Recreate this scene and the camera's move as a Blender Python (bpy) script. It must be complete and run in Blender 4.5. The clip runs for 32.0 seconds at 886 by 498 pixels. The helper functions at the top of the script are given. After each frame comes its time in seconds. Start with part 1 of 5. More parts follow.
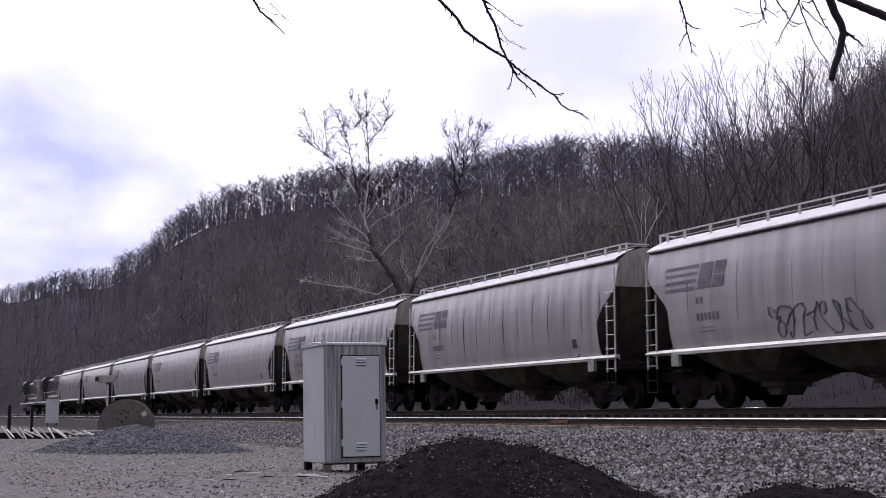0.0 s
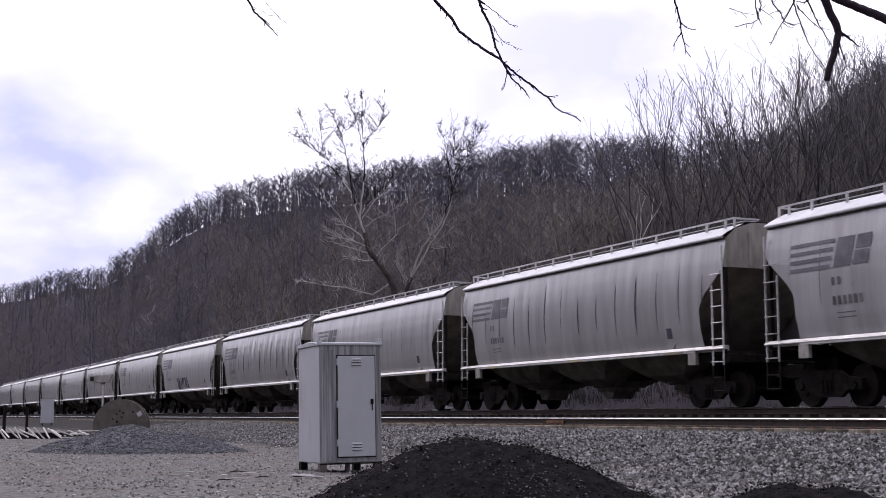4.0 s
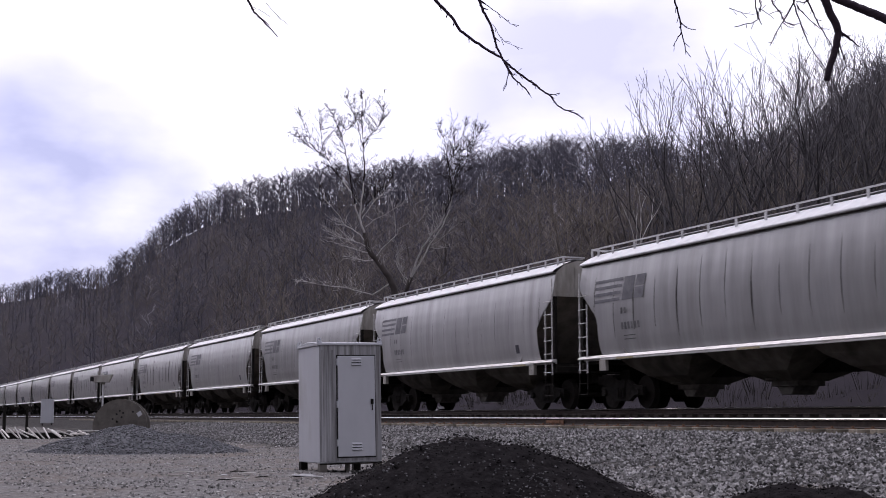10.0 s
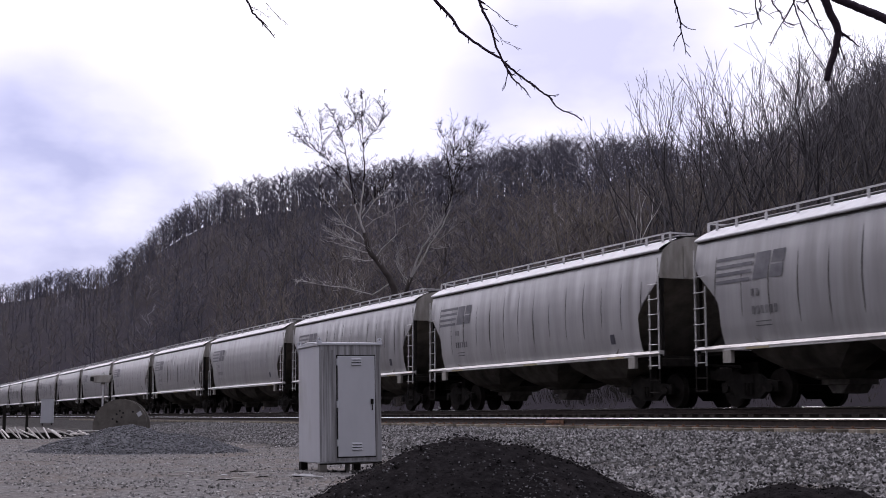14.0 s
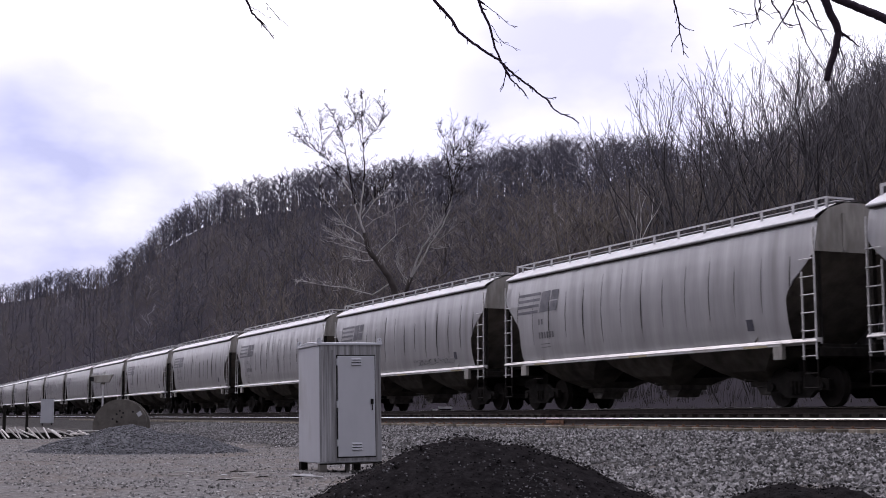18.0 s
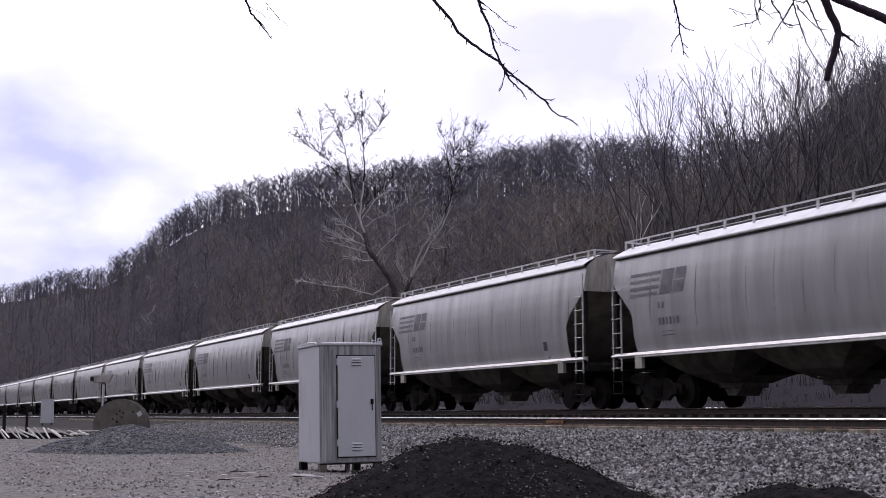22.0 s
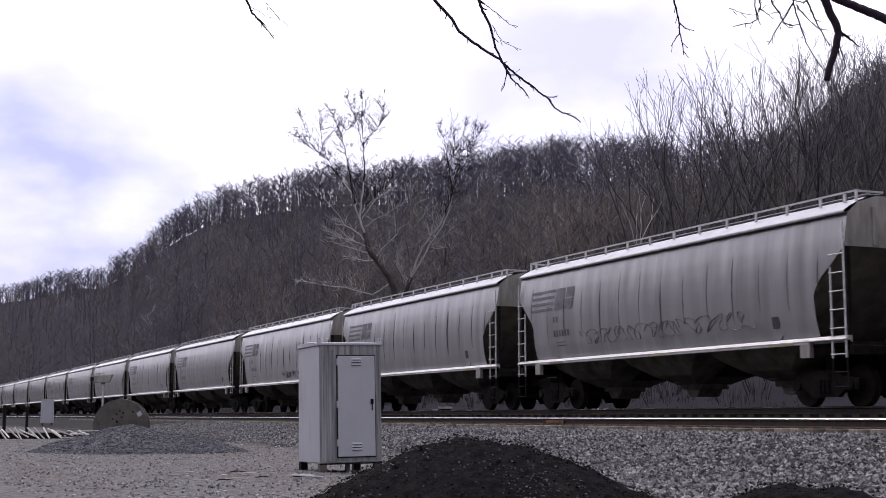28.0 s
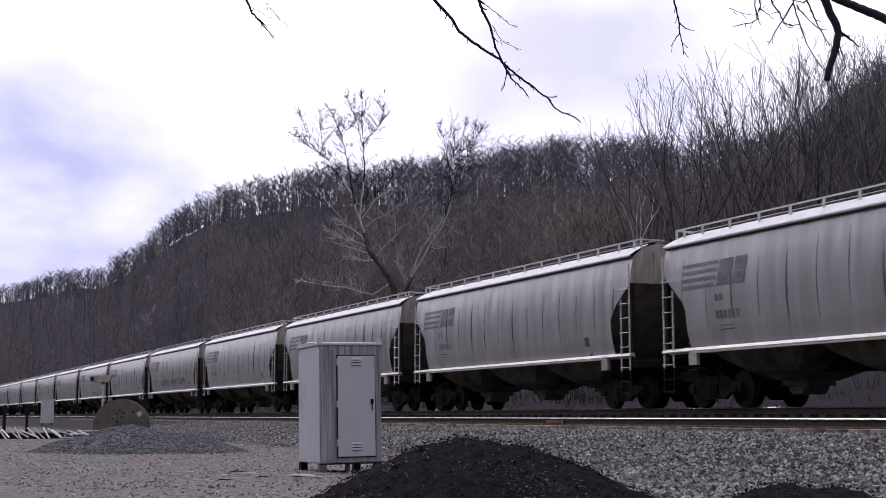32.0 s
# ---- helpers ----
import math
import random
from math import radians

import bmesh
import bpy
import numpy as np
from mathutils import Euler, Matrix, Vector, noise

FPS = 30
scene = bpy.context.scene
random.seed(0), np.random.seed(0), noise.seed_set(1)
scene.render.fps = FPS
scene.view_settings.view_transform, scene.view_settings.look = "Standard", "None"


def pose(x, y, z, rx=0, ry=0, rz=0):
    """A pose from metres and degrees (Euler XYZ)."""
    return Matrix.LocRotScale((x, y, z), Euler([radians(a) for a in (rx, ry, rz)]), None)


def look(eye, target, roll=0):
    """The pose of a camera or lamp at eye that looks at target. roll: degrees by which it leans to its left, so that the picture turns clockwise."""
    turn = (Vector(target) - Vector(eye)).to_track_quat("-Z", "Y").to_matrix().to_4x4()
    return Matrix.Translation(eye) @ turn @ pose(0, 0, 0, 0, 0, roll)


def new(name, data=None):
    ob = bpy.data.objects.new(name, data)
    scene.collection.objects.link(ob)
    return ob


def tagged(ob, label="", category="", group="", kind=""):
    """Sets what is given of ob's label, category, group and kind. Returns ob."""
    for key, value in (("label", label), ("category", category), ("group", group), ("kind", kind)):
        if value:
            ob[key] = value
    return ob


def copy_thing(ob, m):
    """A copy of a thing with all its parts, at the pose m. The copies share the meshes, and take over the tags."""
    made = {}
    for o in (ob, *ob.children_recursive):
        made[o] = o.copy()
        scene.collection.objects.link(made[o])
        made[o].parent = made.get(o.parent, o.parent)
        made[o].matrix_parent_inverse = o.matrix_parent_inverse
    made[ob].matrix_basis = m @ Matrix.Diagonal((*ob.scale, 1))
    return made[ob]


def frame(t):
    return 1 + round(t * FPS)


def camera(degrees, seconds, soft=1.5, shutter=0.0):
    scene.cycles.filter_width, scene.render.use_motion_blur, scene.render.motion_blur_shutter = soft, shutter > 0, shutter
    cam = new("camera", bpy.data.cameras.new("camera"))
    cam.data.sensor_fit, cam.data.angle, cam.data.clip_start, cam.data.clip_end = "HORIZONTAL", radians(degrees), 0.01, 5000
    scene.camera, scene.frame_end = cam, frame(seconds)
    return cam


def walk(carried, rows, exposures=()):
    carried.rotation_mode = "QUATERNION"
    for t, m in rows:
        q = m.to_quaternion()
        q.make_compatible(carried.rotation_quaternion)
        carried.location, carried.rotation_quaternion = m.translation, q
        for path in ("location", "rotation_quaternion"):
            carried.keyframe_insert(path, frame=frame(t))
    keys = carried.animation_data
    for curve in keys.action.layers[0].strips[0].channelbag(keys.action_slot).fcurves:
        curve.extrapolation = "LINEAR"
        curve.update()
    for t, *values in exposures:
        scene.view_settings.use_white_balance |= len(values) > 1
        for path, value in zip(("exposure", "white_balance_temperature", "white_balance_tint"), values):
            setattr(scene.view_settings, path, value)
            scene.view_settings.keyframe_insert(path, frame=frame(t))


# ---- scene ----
# A freight train rolls past a railway yard. Metres; y runs along the track, x across it, z up; the yard lies at z = 0.
HEAD, TILT = 23.395, 7.149
EYE = (0.0, 0.0, 0.75)


def aim(turn, tilt=TILT):
    """The camera's pose: turned to the right of the track's direction."""
    return pose(*EYE, 90 + tilt, 0, -(HEAD + turn))


cam = camera(36.753, 32.0, soft=0.8, shutter=0.1)
walk(cam, [(0, aim(-0.194)), (0.5, aim(-0.121)), (1.0, aim(-0.073)), (1.5, aim(-0.036)), (2.0, aim(0)), (2.5, aim(0)), (4.5, aim(0)), (32.0, aim(0))],
     [(t, stops, 6350, 25) for t, stops in ((0, 0.08), (1, 0.0), (3.5, 0.05), (5.5, 0.5), (6, 0.48), (6.5, 0.28), (7, 0.14), (8, 0.0), (12, -0.04), (14, -0.1), (17, 0.0), (21, 0.03), (22, 0.12), (22.5, 0.32), (23, 0.5), (23.5, 0.64), (24, 0.74), (25.5, 0.76), (27.5, 0.18), (28, 0.08), (29, 0.0), (32, 0.0))])

# ---- sky and sun ----
world = bpy.data.worlds.new("sky")
scene.world = world
world.use_nodes = True
wn, wl = world.node_tree.nodes, world.node_tree.links
wn.clear()
SUN_UP, SUN_TURN = 40, -14      # degrees above the horizon, and right of the track's direction
sun_way = Vector((math.sin(radians(SUN_TURN)) * math.cos(radians(SUN_UP)), math.cos(radians(SUN_TURN)) * math.cos(radians(SUN_UP)), math.sin(radians(SUN_UP))))


def sky_nodes():
    out, back = wn.new("ShaderNodeOutputWorld"), wn.new("ShaderNodeBackground")
    sky = wn.new("ShaderNodeTexSky")
    sky.sky_type, sky.sun_disc = "NISHITA", False
    sky.sun_elevation, sky.sun_rotation = radians(SUN_UP), radians(SUN_TURN)
    dim = wn.new("ShaderNodeVectorMath")
    dim.operation = "SCALE"
    dim.inputs["Scale"].default_value = 0.10
    wl.new(sky.outputs[0], dim.inputs[0])
    where, shift, puffs = wn.new("ShaderNodeTexCoord"), wn.new("ShaderNodeMapping"), wn.new("ShaderNodeTexNoise")
    shift.inputs["Location"].default_value = (0.35, 0.1, 0.0)
    shift.inputs["Scale"].default_value = (1.0, 1.0, 2.0)
    wl.new(where.outputs["Generated"], shift.inputs[0])
    wl.new(shift.outputs[0], puffs.inputs["Vector"])
    puffs.inputs["Scale"].default_value, puffs.inputs["Detail"].default_value, puffs.inputs["Roughness"].default_value = 2.6, 5, 0.45
    wisps = wn.new("ShaderNodeTexNoise")
    wisps.inputs["Scale"].default_value, wisps.inputs["Detail"].default_value = 6, 5
    wl.new(shift.outputs[0], wisps.inputs["Vector"])
    ramp = wn.new("ShaderNodeValToRGB")
    ramp.color_ramp.elements[0].position, ramp.color_ramp.elements[0].color = 0.36, (0.95, 0.98, 1.12, 1)
    ramp.color_ramp.elements[1].position, ramp.color_ramp.elements[1].color = 0.56, (1.30, 1.34, 1.38, 1)
    wl.new(puffs.outputs[0], ramp.inputs[0])
    mix = wn.new("ShaderNodeMix")
    mix.data_type = "RGBA"
    mix.inputs[0].default_value = 0.85
    wl.new(dim.outputs[0], mix.inputs[6])
    # two banks of greyer, bluish cloud
    colour = ramp.outputs[0]
    for way, low, high, tone in (((0.128, 0.977, 0.156), 0.9905, 0.9985, (0.42, 0.46, 0.67, 1)), ((0.483, 0.844, 0.235), 0.988, 0.999, (0.70, 0.73, 0.92, 1))):
        side, bank, ragged, both, tint = (wn.new("ShaderNode" + k) for k in ("VectorMath", "MapRange", "MapRange", "Math", "Mix"))
        side.operation, both.operation, tint.data_type = "DOT_PRODUCT", "MULTIPLY", "RGBA"
        side.inputs[1].default_value = Vector(way).normalized()
        wl.new(where.outputs["Generated"], side.inputs[0])
        bank.interpolation_type = "SMOOTHSTEP"
        bank.inputs[1].default_value, bank.inputs[2].default_value = low, high
        wl.new(side.outputs["Value"], bank.inputs[0])
        ragged.inputs[1].default_value, ragged.inputs[2].default_value, ragged.inputs[3].default_value, ragged.inputs[4].default_value = 0.66, 0.42, 0.5, 1.0
        wl.new(wisps.outputs[0], ragged.inputs[0])
        wl.new(bank.outputs[0], both.inputs[0])
        wl.new(ragged.outputs[0], both.inputs[1])
        wl.new(both.outputs[0], tint.inputs[0])
        wl.new(colour, tint.inputs[6])
        tint.inputs[7].default_value = tone
        colour = tint.outputs[2]
    wl.new(colour, mix.inputs[7])
    # thin cloud lets more light through round the hidden sun
    near, glow, lit = wn.new("ShaderNodeVectorMath"), wn.new("ShaderNodeMapRange"), wn.new("ShaderNodeVectorMath")
    near.operation, lit.operation = "DOT_PRODUCT", "SCALE"
    near.inputs[1].default_value = sun_way
    wl.new(where.outputs["Generated"], near.inputs[0])
    glow.inputs[1].default_value, glow.inputs[2].default_value, glow.inputs[3].default_value, glow.inputs[4].default_value = -0.4, 1.0, 0.5, 1.35
    wl.new(near.outputs["Value"], glow.inputs[0])
    wl.new(mix.outputs[2], lit.inputs[0])
    wl.new(glow.outputs[0], lit.inputs["Scale"])
    wl.new(lit.outputs[0], back.inputs[0])
    back.inputs[1].default_value = 1.0
    wl.new(back.outputs[0], out.inputs[0])


sky_nodes()
sun = new("sun", bpy.data.lights.new("sun", "SUN"))
sun.data.energy, sun.data.angle, sun.data.color = 0.8, radians(14), (1.0, 0.96, 0.9)
sun.matrix_world = look(sun_way * 60, (0, 0, 0))


# ---- materials ----
def material(name, dark, light, scale=6.0, rough=0.8, bump=0.3, metal=0.0, stretch=(1, 1, 1), spots=None, spot_scale=0.7, spot_cut=0.55, coords="Object", vary=0.12, bump_scale=None, sheen=0.3, island=0.0, coat=0.0):
    """Grain between two colours, larger stains of a third, fine relief, and a small change from thing to thing."""
    m = bpy.data.materials.new(name)
    m.use_nodes = True
    n, l = m.node_tree.nodes, m.node_tree.links
    b = n["Principled BSDF"]
    where, warp = n.new("ShaderNodeTexCoord"), n.new("ShaderNodeMapping")
    warp.inputs["Scale"].default_value = stretch
    if coords == "World":
        spot_at = n.new("ShaderNodeNewGeometry").outputs["Position"]
    else:
        spot_at = where.outputs["Object"]
    l.new(spot_at, warp.inputs[0])
    grain = n.new("ShaderNodeTexNoise")
    grain.inputs["Scale"].default_value, grain.inputs["Detail"].default_value, grain.inputs["Roughness"].default_value = scale, 5, 0.65
    l.new(warp.outputs[0], grain.inputs["Vector"])
    ramp = n.new("ShaderNodeValToRGB")
    ramp.color_ramp.elements[0].position, ramp.color_ramp.elements[0].color = 0.32, (*dark, 1)
    ramp.color_ramp.elements[1].position, ramp.color_ramp.elements[1].color = 0.68, (*light, 1)
    l.new(grain.outputs[0], ramp.inputs[0])
    colour = ramp.outputs[0]
    if spots:
        big = n.new("ShaderNodeTexNoise")
        big.inputs["Scale"].default_value, big.inputs["Detail"].default_value = spot_scale, 6
        l.new(warp.outputs[0], big.inputs["Vector"])
        cut = n.new("ShaderNodeMapRange")
        cut.inputs[1].default_value, cut.inputs[2].default_value = spot_cut, spot_cut + 0.18
        cut.inputs[4].default_value = 0.85
        l.new(big.outputs[0], cut.inputs[0])
        mix = n.new("ShaderNodeMix")
        mix.data_type = "RGBA"
        l.new(cut.outputs[0], mix.inputs[0])
        l.new(colour, mix.inputs[6])
        mix.inputs[7].default_value = (*spots, 1)
        colour = mix.outputs[2]
    if vary:
        info, span = n.new("ShaderNodeObjectInfo"), n.new("ShaderNodeMapRange")
        span.inputs[3].default_value, span.inputs[4].default_value = 1 - vary, 1 + vary
        l.new(info.outputs["Random"], span.inputs[0])
        tone = n.new("ShaderNodeHueSaturation")
        l.new(span.outputs[0], tone.inputs["Value"])
        l.new(colour, tone.inputs["Color"])
        colour = tone.outputs[0]
    if island:
        each, span = n.new("ShaderNodeNewGeometry"), n.new("ShaderNodeMapRange")
        span.inputs[3].default_value, span.inputs[4].default_value = 1 - island, 1 + island
        l.new(each.outputs["Random Per Island"], span.inputs[0])
        tone = n.new("ShaderNodeHueSaturation")
        l.new(span.outputs[0], tone.inputs["Value"])
        l.new(colour, tone.inputs["Color"])
        colour = tone.outputs[0]
    l.new(colour, b.inputs["Base Color"])
    b.inputs["Roughness"].default_value, b.inputs["Metallic"].default_value = rough, metal
    b.inputs["Specular IOR Level"].default_value = sheen
    b.inputs["Coat Weight"].default_value, b.inputs["Coat Roughness"].default_value = coat, 0.25
    if bump:
        fine, relief = n.new("ShaderNodeTexNoise"), n.new("ShaderNodeBump")
        fine.inputs["Scale"].default_value, fine.inputs["Detail"].default_value = bump_scale or scale * 3, 4
        l.new(warp.outputs[0], fine.inputs["Vector"])
        relief.inputs["Strength"].default_value, relief.inputs["Distance"].default_value = bump, 0.02
        l.new(fine.outputs[0], relief.inputs["Height"])
        l.new(relief.outputs[0], b.inputs["Normal"])
    return m


PAINT = material("weathered grey car paint", (0.23, 0.227, 0.229), (0.355, 0.353, 0.359), 0.9, 0.34, 0.03, stretch=(1, 1.8, 0.16), spots=(0.175, 0.169, 0.163), spot_scale=0.75, spot_cut=0.57, vary=0.17, sheen=0.7, coat=0.6)
ROOF_SKYLIT = material("roof paint with sky brightness", (0.50, 0.50, 0.51), (0.66, 0.66, 0.67), 1.5, 0.45, 0.05, stretch=(1, 1.5, 1), vary=0.08, sheen=0.5)
SLOPE = material("brown slope sheet", (0.13, 0.115, 0.098), (0.27, 0.245, 0.21), 2, 0.85, 0.1)
FAINT = material("faint dark lettering", (0.10, 0.10, 0.105), (0.18, 0.18, 0.185), 9, 0.5, 0.0, vary=0.3)
LADDER = material("worn ladder steel", (0.36, 0.355, 0.35), (0.62, 0.615, 0.61), 6, 0.45, 0.05, vary=0.2)
END_PAINT = material("grimy end paint", (0.20, 0.19, 0.172), (0.40, 0.385, 0.355), 1.6, 0.75, 0.1, stretch=(2, 2, 0.5), spots=(0.22, 0.20, 0.178), spot_scale=0.9)
SILL_SKYLIT = material("scuffed sill paint with sky reflection", (0.40, 0.395, 0.385), (0.60, 0.595, 0.585), 3, 0.42, 0.08, stretch=(1, 0.6, 1), spots=(0.36, 0.30, 0.23), spot_scale=0.9, spot_cut=0.64, sheen=0.6, coat=0.3)
SEAM_AND_SHADE = material("rusty seam and eave shade", (0.060, 0.056, 0.054), (0.15, 0.142, 0.136), 2, 0.8, 0.1)
GRATING = material("galvanised walkway", (0.42, 0.42, 0.43), (0.58, 0.58, 0.58), 8, 0.4, 0.1)
BOGIE = material("near-black brown steel", (0.008, 0.007, 0.0065), (0.02, 0.018, 0.016), 5, 0.8, 0.2, spots=(0.034, 0.029, 0.025), spot_scale=2.5, spot_cut=0.62, sheen=0.08)
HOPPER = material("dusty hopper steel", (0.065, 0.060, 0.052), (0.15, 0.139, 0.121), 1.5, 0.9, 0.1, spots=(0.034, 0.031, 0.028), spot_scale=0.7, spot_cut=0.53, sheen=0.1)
DUST = material("dusty gate steel", (0.10, 0.094, 0.085), (0.19, 0.178, 0.16), 5, 0.9, 0.2, sheen=0.1)
YELLOW = material("faded reflector tape", (0.30, 0.26, 0.17), (0.42, 0.36, 0.22), 6, 0.5, 0.0, vary=0.3)
# dark colour stands for the shade beneath the cars
THICKET = material("bank brush in shade colour", (0.022, 0.020, 0.018), (0.052, 0.048, 0.043), 0.8, 1.0, 0, coords="World", vary=0, sheen=0.03)
STRAW = material("dry weeds", (0.038, 0.034, 0.028), (0.092, 0.083, 0.067), 0.8, 1.0, 0, coords="World", vary=0, sheen=0.05)
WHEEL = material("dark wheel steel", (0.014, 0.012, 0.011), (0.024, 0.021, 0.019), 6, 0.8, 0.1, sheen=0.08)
MARK = material("faded dark blue lettering", (0.085, 0.085, 0.098), (0.165, 0.165, 0.18), 3, 0.5, 0.05, vary=0.1)
SCRAWL = material("dark spray paint", (0.05, 0.05, 0.065), (0.10, 0.10, 0.12), 4, 0.6, 0.0)
RAIL = material("rusty rail web", (0.022, 0.016, 0.014), (0.05, 0.036, 0.03), 9, 0.75, 0.2)
RAIL_HEAD = material("polished rail head", (0.55, 0.55, 0.56), (0.70, 0.70, 0.71), 3, 0.25, 0.02, metal=1.0, stretch=(1, 0.05, 1), vary=0)
# far track's ties, much darker than the near track's
TIE_DARK = material("dark timber", (0.02, 0.017, 0.014), (0.05, 0.042, 0.035), 5, 0.9, 0.4, stretch=(0.4, 4, 2))
TIE = material("weathered timber", (0.13, 0.112, 0.085), (0.31, 0.275, 0.22), 5, 0.9, 0.5, stretch=(0.4, 4, 2), vary=0.4)
# stone tones vary widely; the darkest also stand for shaded gaps
STONE = material("granite ballast stone", (0.045, 0.044, 0.043), (0.31, 0.303, 0.30), 7, 0.85, 0.3, coords="World", vary=0, island=0.95)
SLATE = material("blue grey gravel", (0.075, 0.078, 0.085), (0.19, 0.193, 0.205), 9, 0.85, 0.4, coords="World", vary=0, island=0.4)
COAL = material("black cinders", (0.009, 0.0082, 0.0088), (0.027, 0.025, 0.0258), 14, 1.0, 0.7, coords="World", spots=(0.040, 0.035, 0.035), spot_scale=3, spot_cut=0.58, vary=0, sheen=0.0)
CINDER = material("grey cinder lumps", (0.008, 0.0074, 0.0077), (0.028, 0.0265, 0.027), 5, 1.0, 0.3, coords="World", vary=0, sheen=0.02, island=0.7)
CLINKER = material("ashy clinker", (0.05, 0.049, 0.052), (0.17, 0.168, 0.172), 6, 1.0, 0.3, coords="World", vary=0, sheen=0.05, island=0.7)
PEBBLE = material("mixed yard pebbles", (0.15, 0.145, 0.14), (0.36, 0.35, 0.34), 6, 0.9, 0.2, coords="World", vary=0, island=0.75)
CABINET = material("white enamelled steel", (0.42, 0.432, 0.465), (0.49, 0.503, 0.535), 0.9, 0.4, 0.02, stretch=(1.5, 1.5, 0.6), spots=(0.33, 0.328, 0.325), spot_scale=1.2, spot_cut=0.60, vary=0.05)
STREAK = material("grime streaked white steel", (0.11, 0.108, 0.11), (0.42, 0.425, 0.44), 3.0, 0.5, 0.03, stretch=(7, 7, 0.25), vary=0.05)
RUST = material("rusted steel", (0.10, 0.05, 0.03), (0.24, 0.13, 0.08), 6, 0.85, 0.4)
SLOT = material("dark gap", (0.015, 0.015, 0.015), (0.03, 0.03, 0.03), 5, 0.9, 0)
TIMBER = material("bleached old planks", (0.45, 0.43, 0.40), (0.75, 0.73, 0.70), 4, 0.85, 0.4, stretch=(4, 0.6, 4), vary=0.35)
CONCRETE = material("stained brown concrete", (0.082, 0.076, 0.068), (0.16, 0.148, 0.134), 3, 0.9, 0.4, spots=(0.08, 0.072, 0.064), spot_scale=1.5)
BARK = material("grey brown bark", (0.050, 0.047, 0.050), (0.105, 0.099, 0.104), 3, 1.0, 0.3, vary=0.3, sheen=0.05)
TAN_BARK = material("tan sapling bark", (0.13, 0.112, 0.095), (0.25, 0.22, 0.19), 2, 1.0, 0.2, vary=0.3, sheen=0.05)
PALE_BARK = material("pale sycamore bark", (0.34, 0.325, 0.315), (0.60, 0.58, 0.565), 1.1, 0.85, 0.2, spots=(0.13, 0.115, 0.105), spot_scale=0.7, spot_cut=0.54)
NEAR_TRUNK = material("brown sycamore trunk", (0.045, 0.038, 0.036), (0.11, 0.096, 0.088), 1.6, 0.9, 0.4)
# near-black, so the crown looks backlit against the sky
BACKLIT_TWIG = material("brown twigs", (0.018, 0.015, 0.016), (0.042, 0.035, 0.036), 2, 1.0, 0, vary=0.25, sheen=0.03)
BELT_TWIG = material("grey brown twigs", (0.088, 0.084, 0.089), (0.172, 0.164, 0.170), 2, 1.0, 0, vary=0.25, sheen=0.03)
# the purple imitates the lens's colour fringe round dark twigs
NEAR_BARK = material("dark bark with purple fringe tint", (0.014, 0.008, 0.015), (0.040, 0.024, 0.040), 25, 0.8, 0.3, vary=0.1)
# the blue in this grey stands for haze over the hill
WOODS = material("grey woodland bark with haze blue", (0.060, 0.059, 0.074), (0.122, 0.119, 0.143), 0.05, 1.0, 0, coords="World", vary=0, sheen=0.05)
WOODS_PALE = material("pale woodland trunks", (0.20, 0.19, 0.205), (0.40, 0.385, 0.41), 0.06, 1.0, 0, coords="World", vary=0, sheen=0.05)
WOODS_RED = material("brown woodland twigs", (0.104, 0.092, 0.087), (0.186, 0.166, 0.155), 0.06, 1.0, 0, coords="World", vary=0, sheen=0.05)
LOCO_BLACK = material("glossy black engine paint", (0.012, 0.012, 0.013), (0.028, 0.028, 0.03), 3, 0.35, 0.05, sheen=0.5)
LOCO_WHITE = material("white stripe paint", (0.6, 0.6, 0.6), (0.75, 0.75, 0.75), 4, 0.5, 0)
GLASS = material("dark cab glass", (0.02, 0.02, 0.025), (0.03, 0.03, 0.04), 2, 0.06, 0, sheen=0.8)


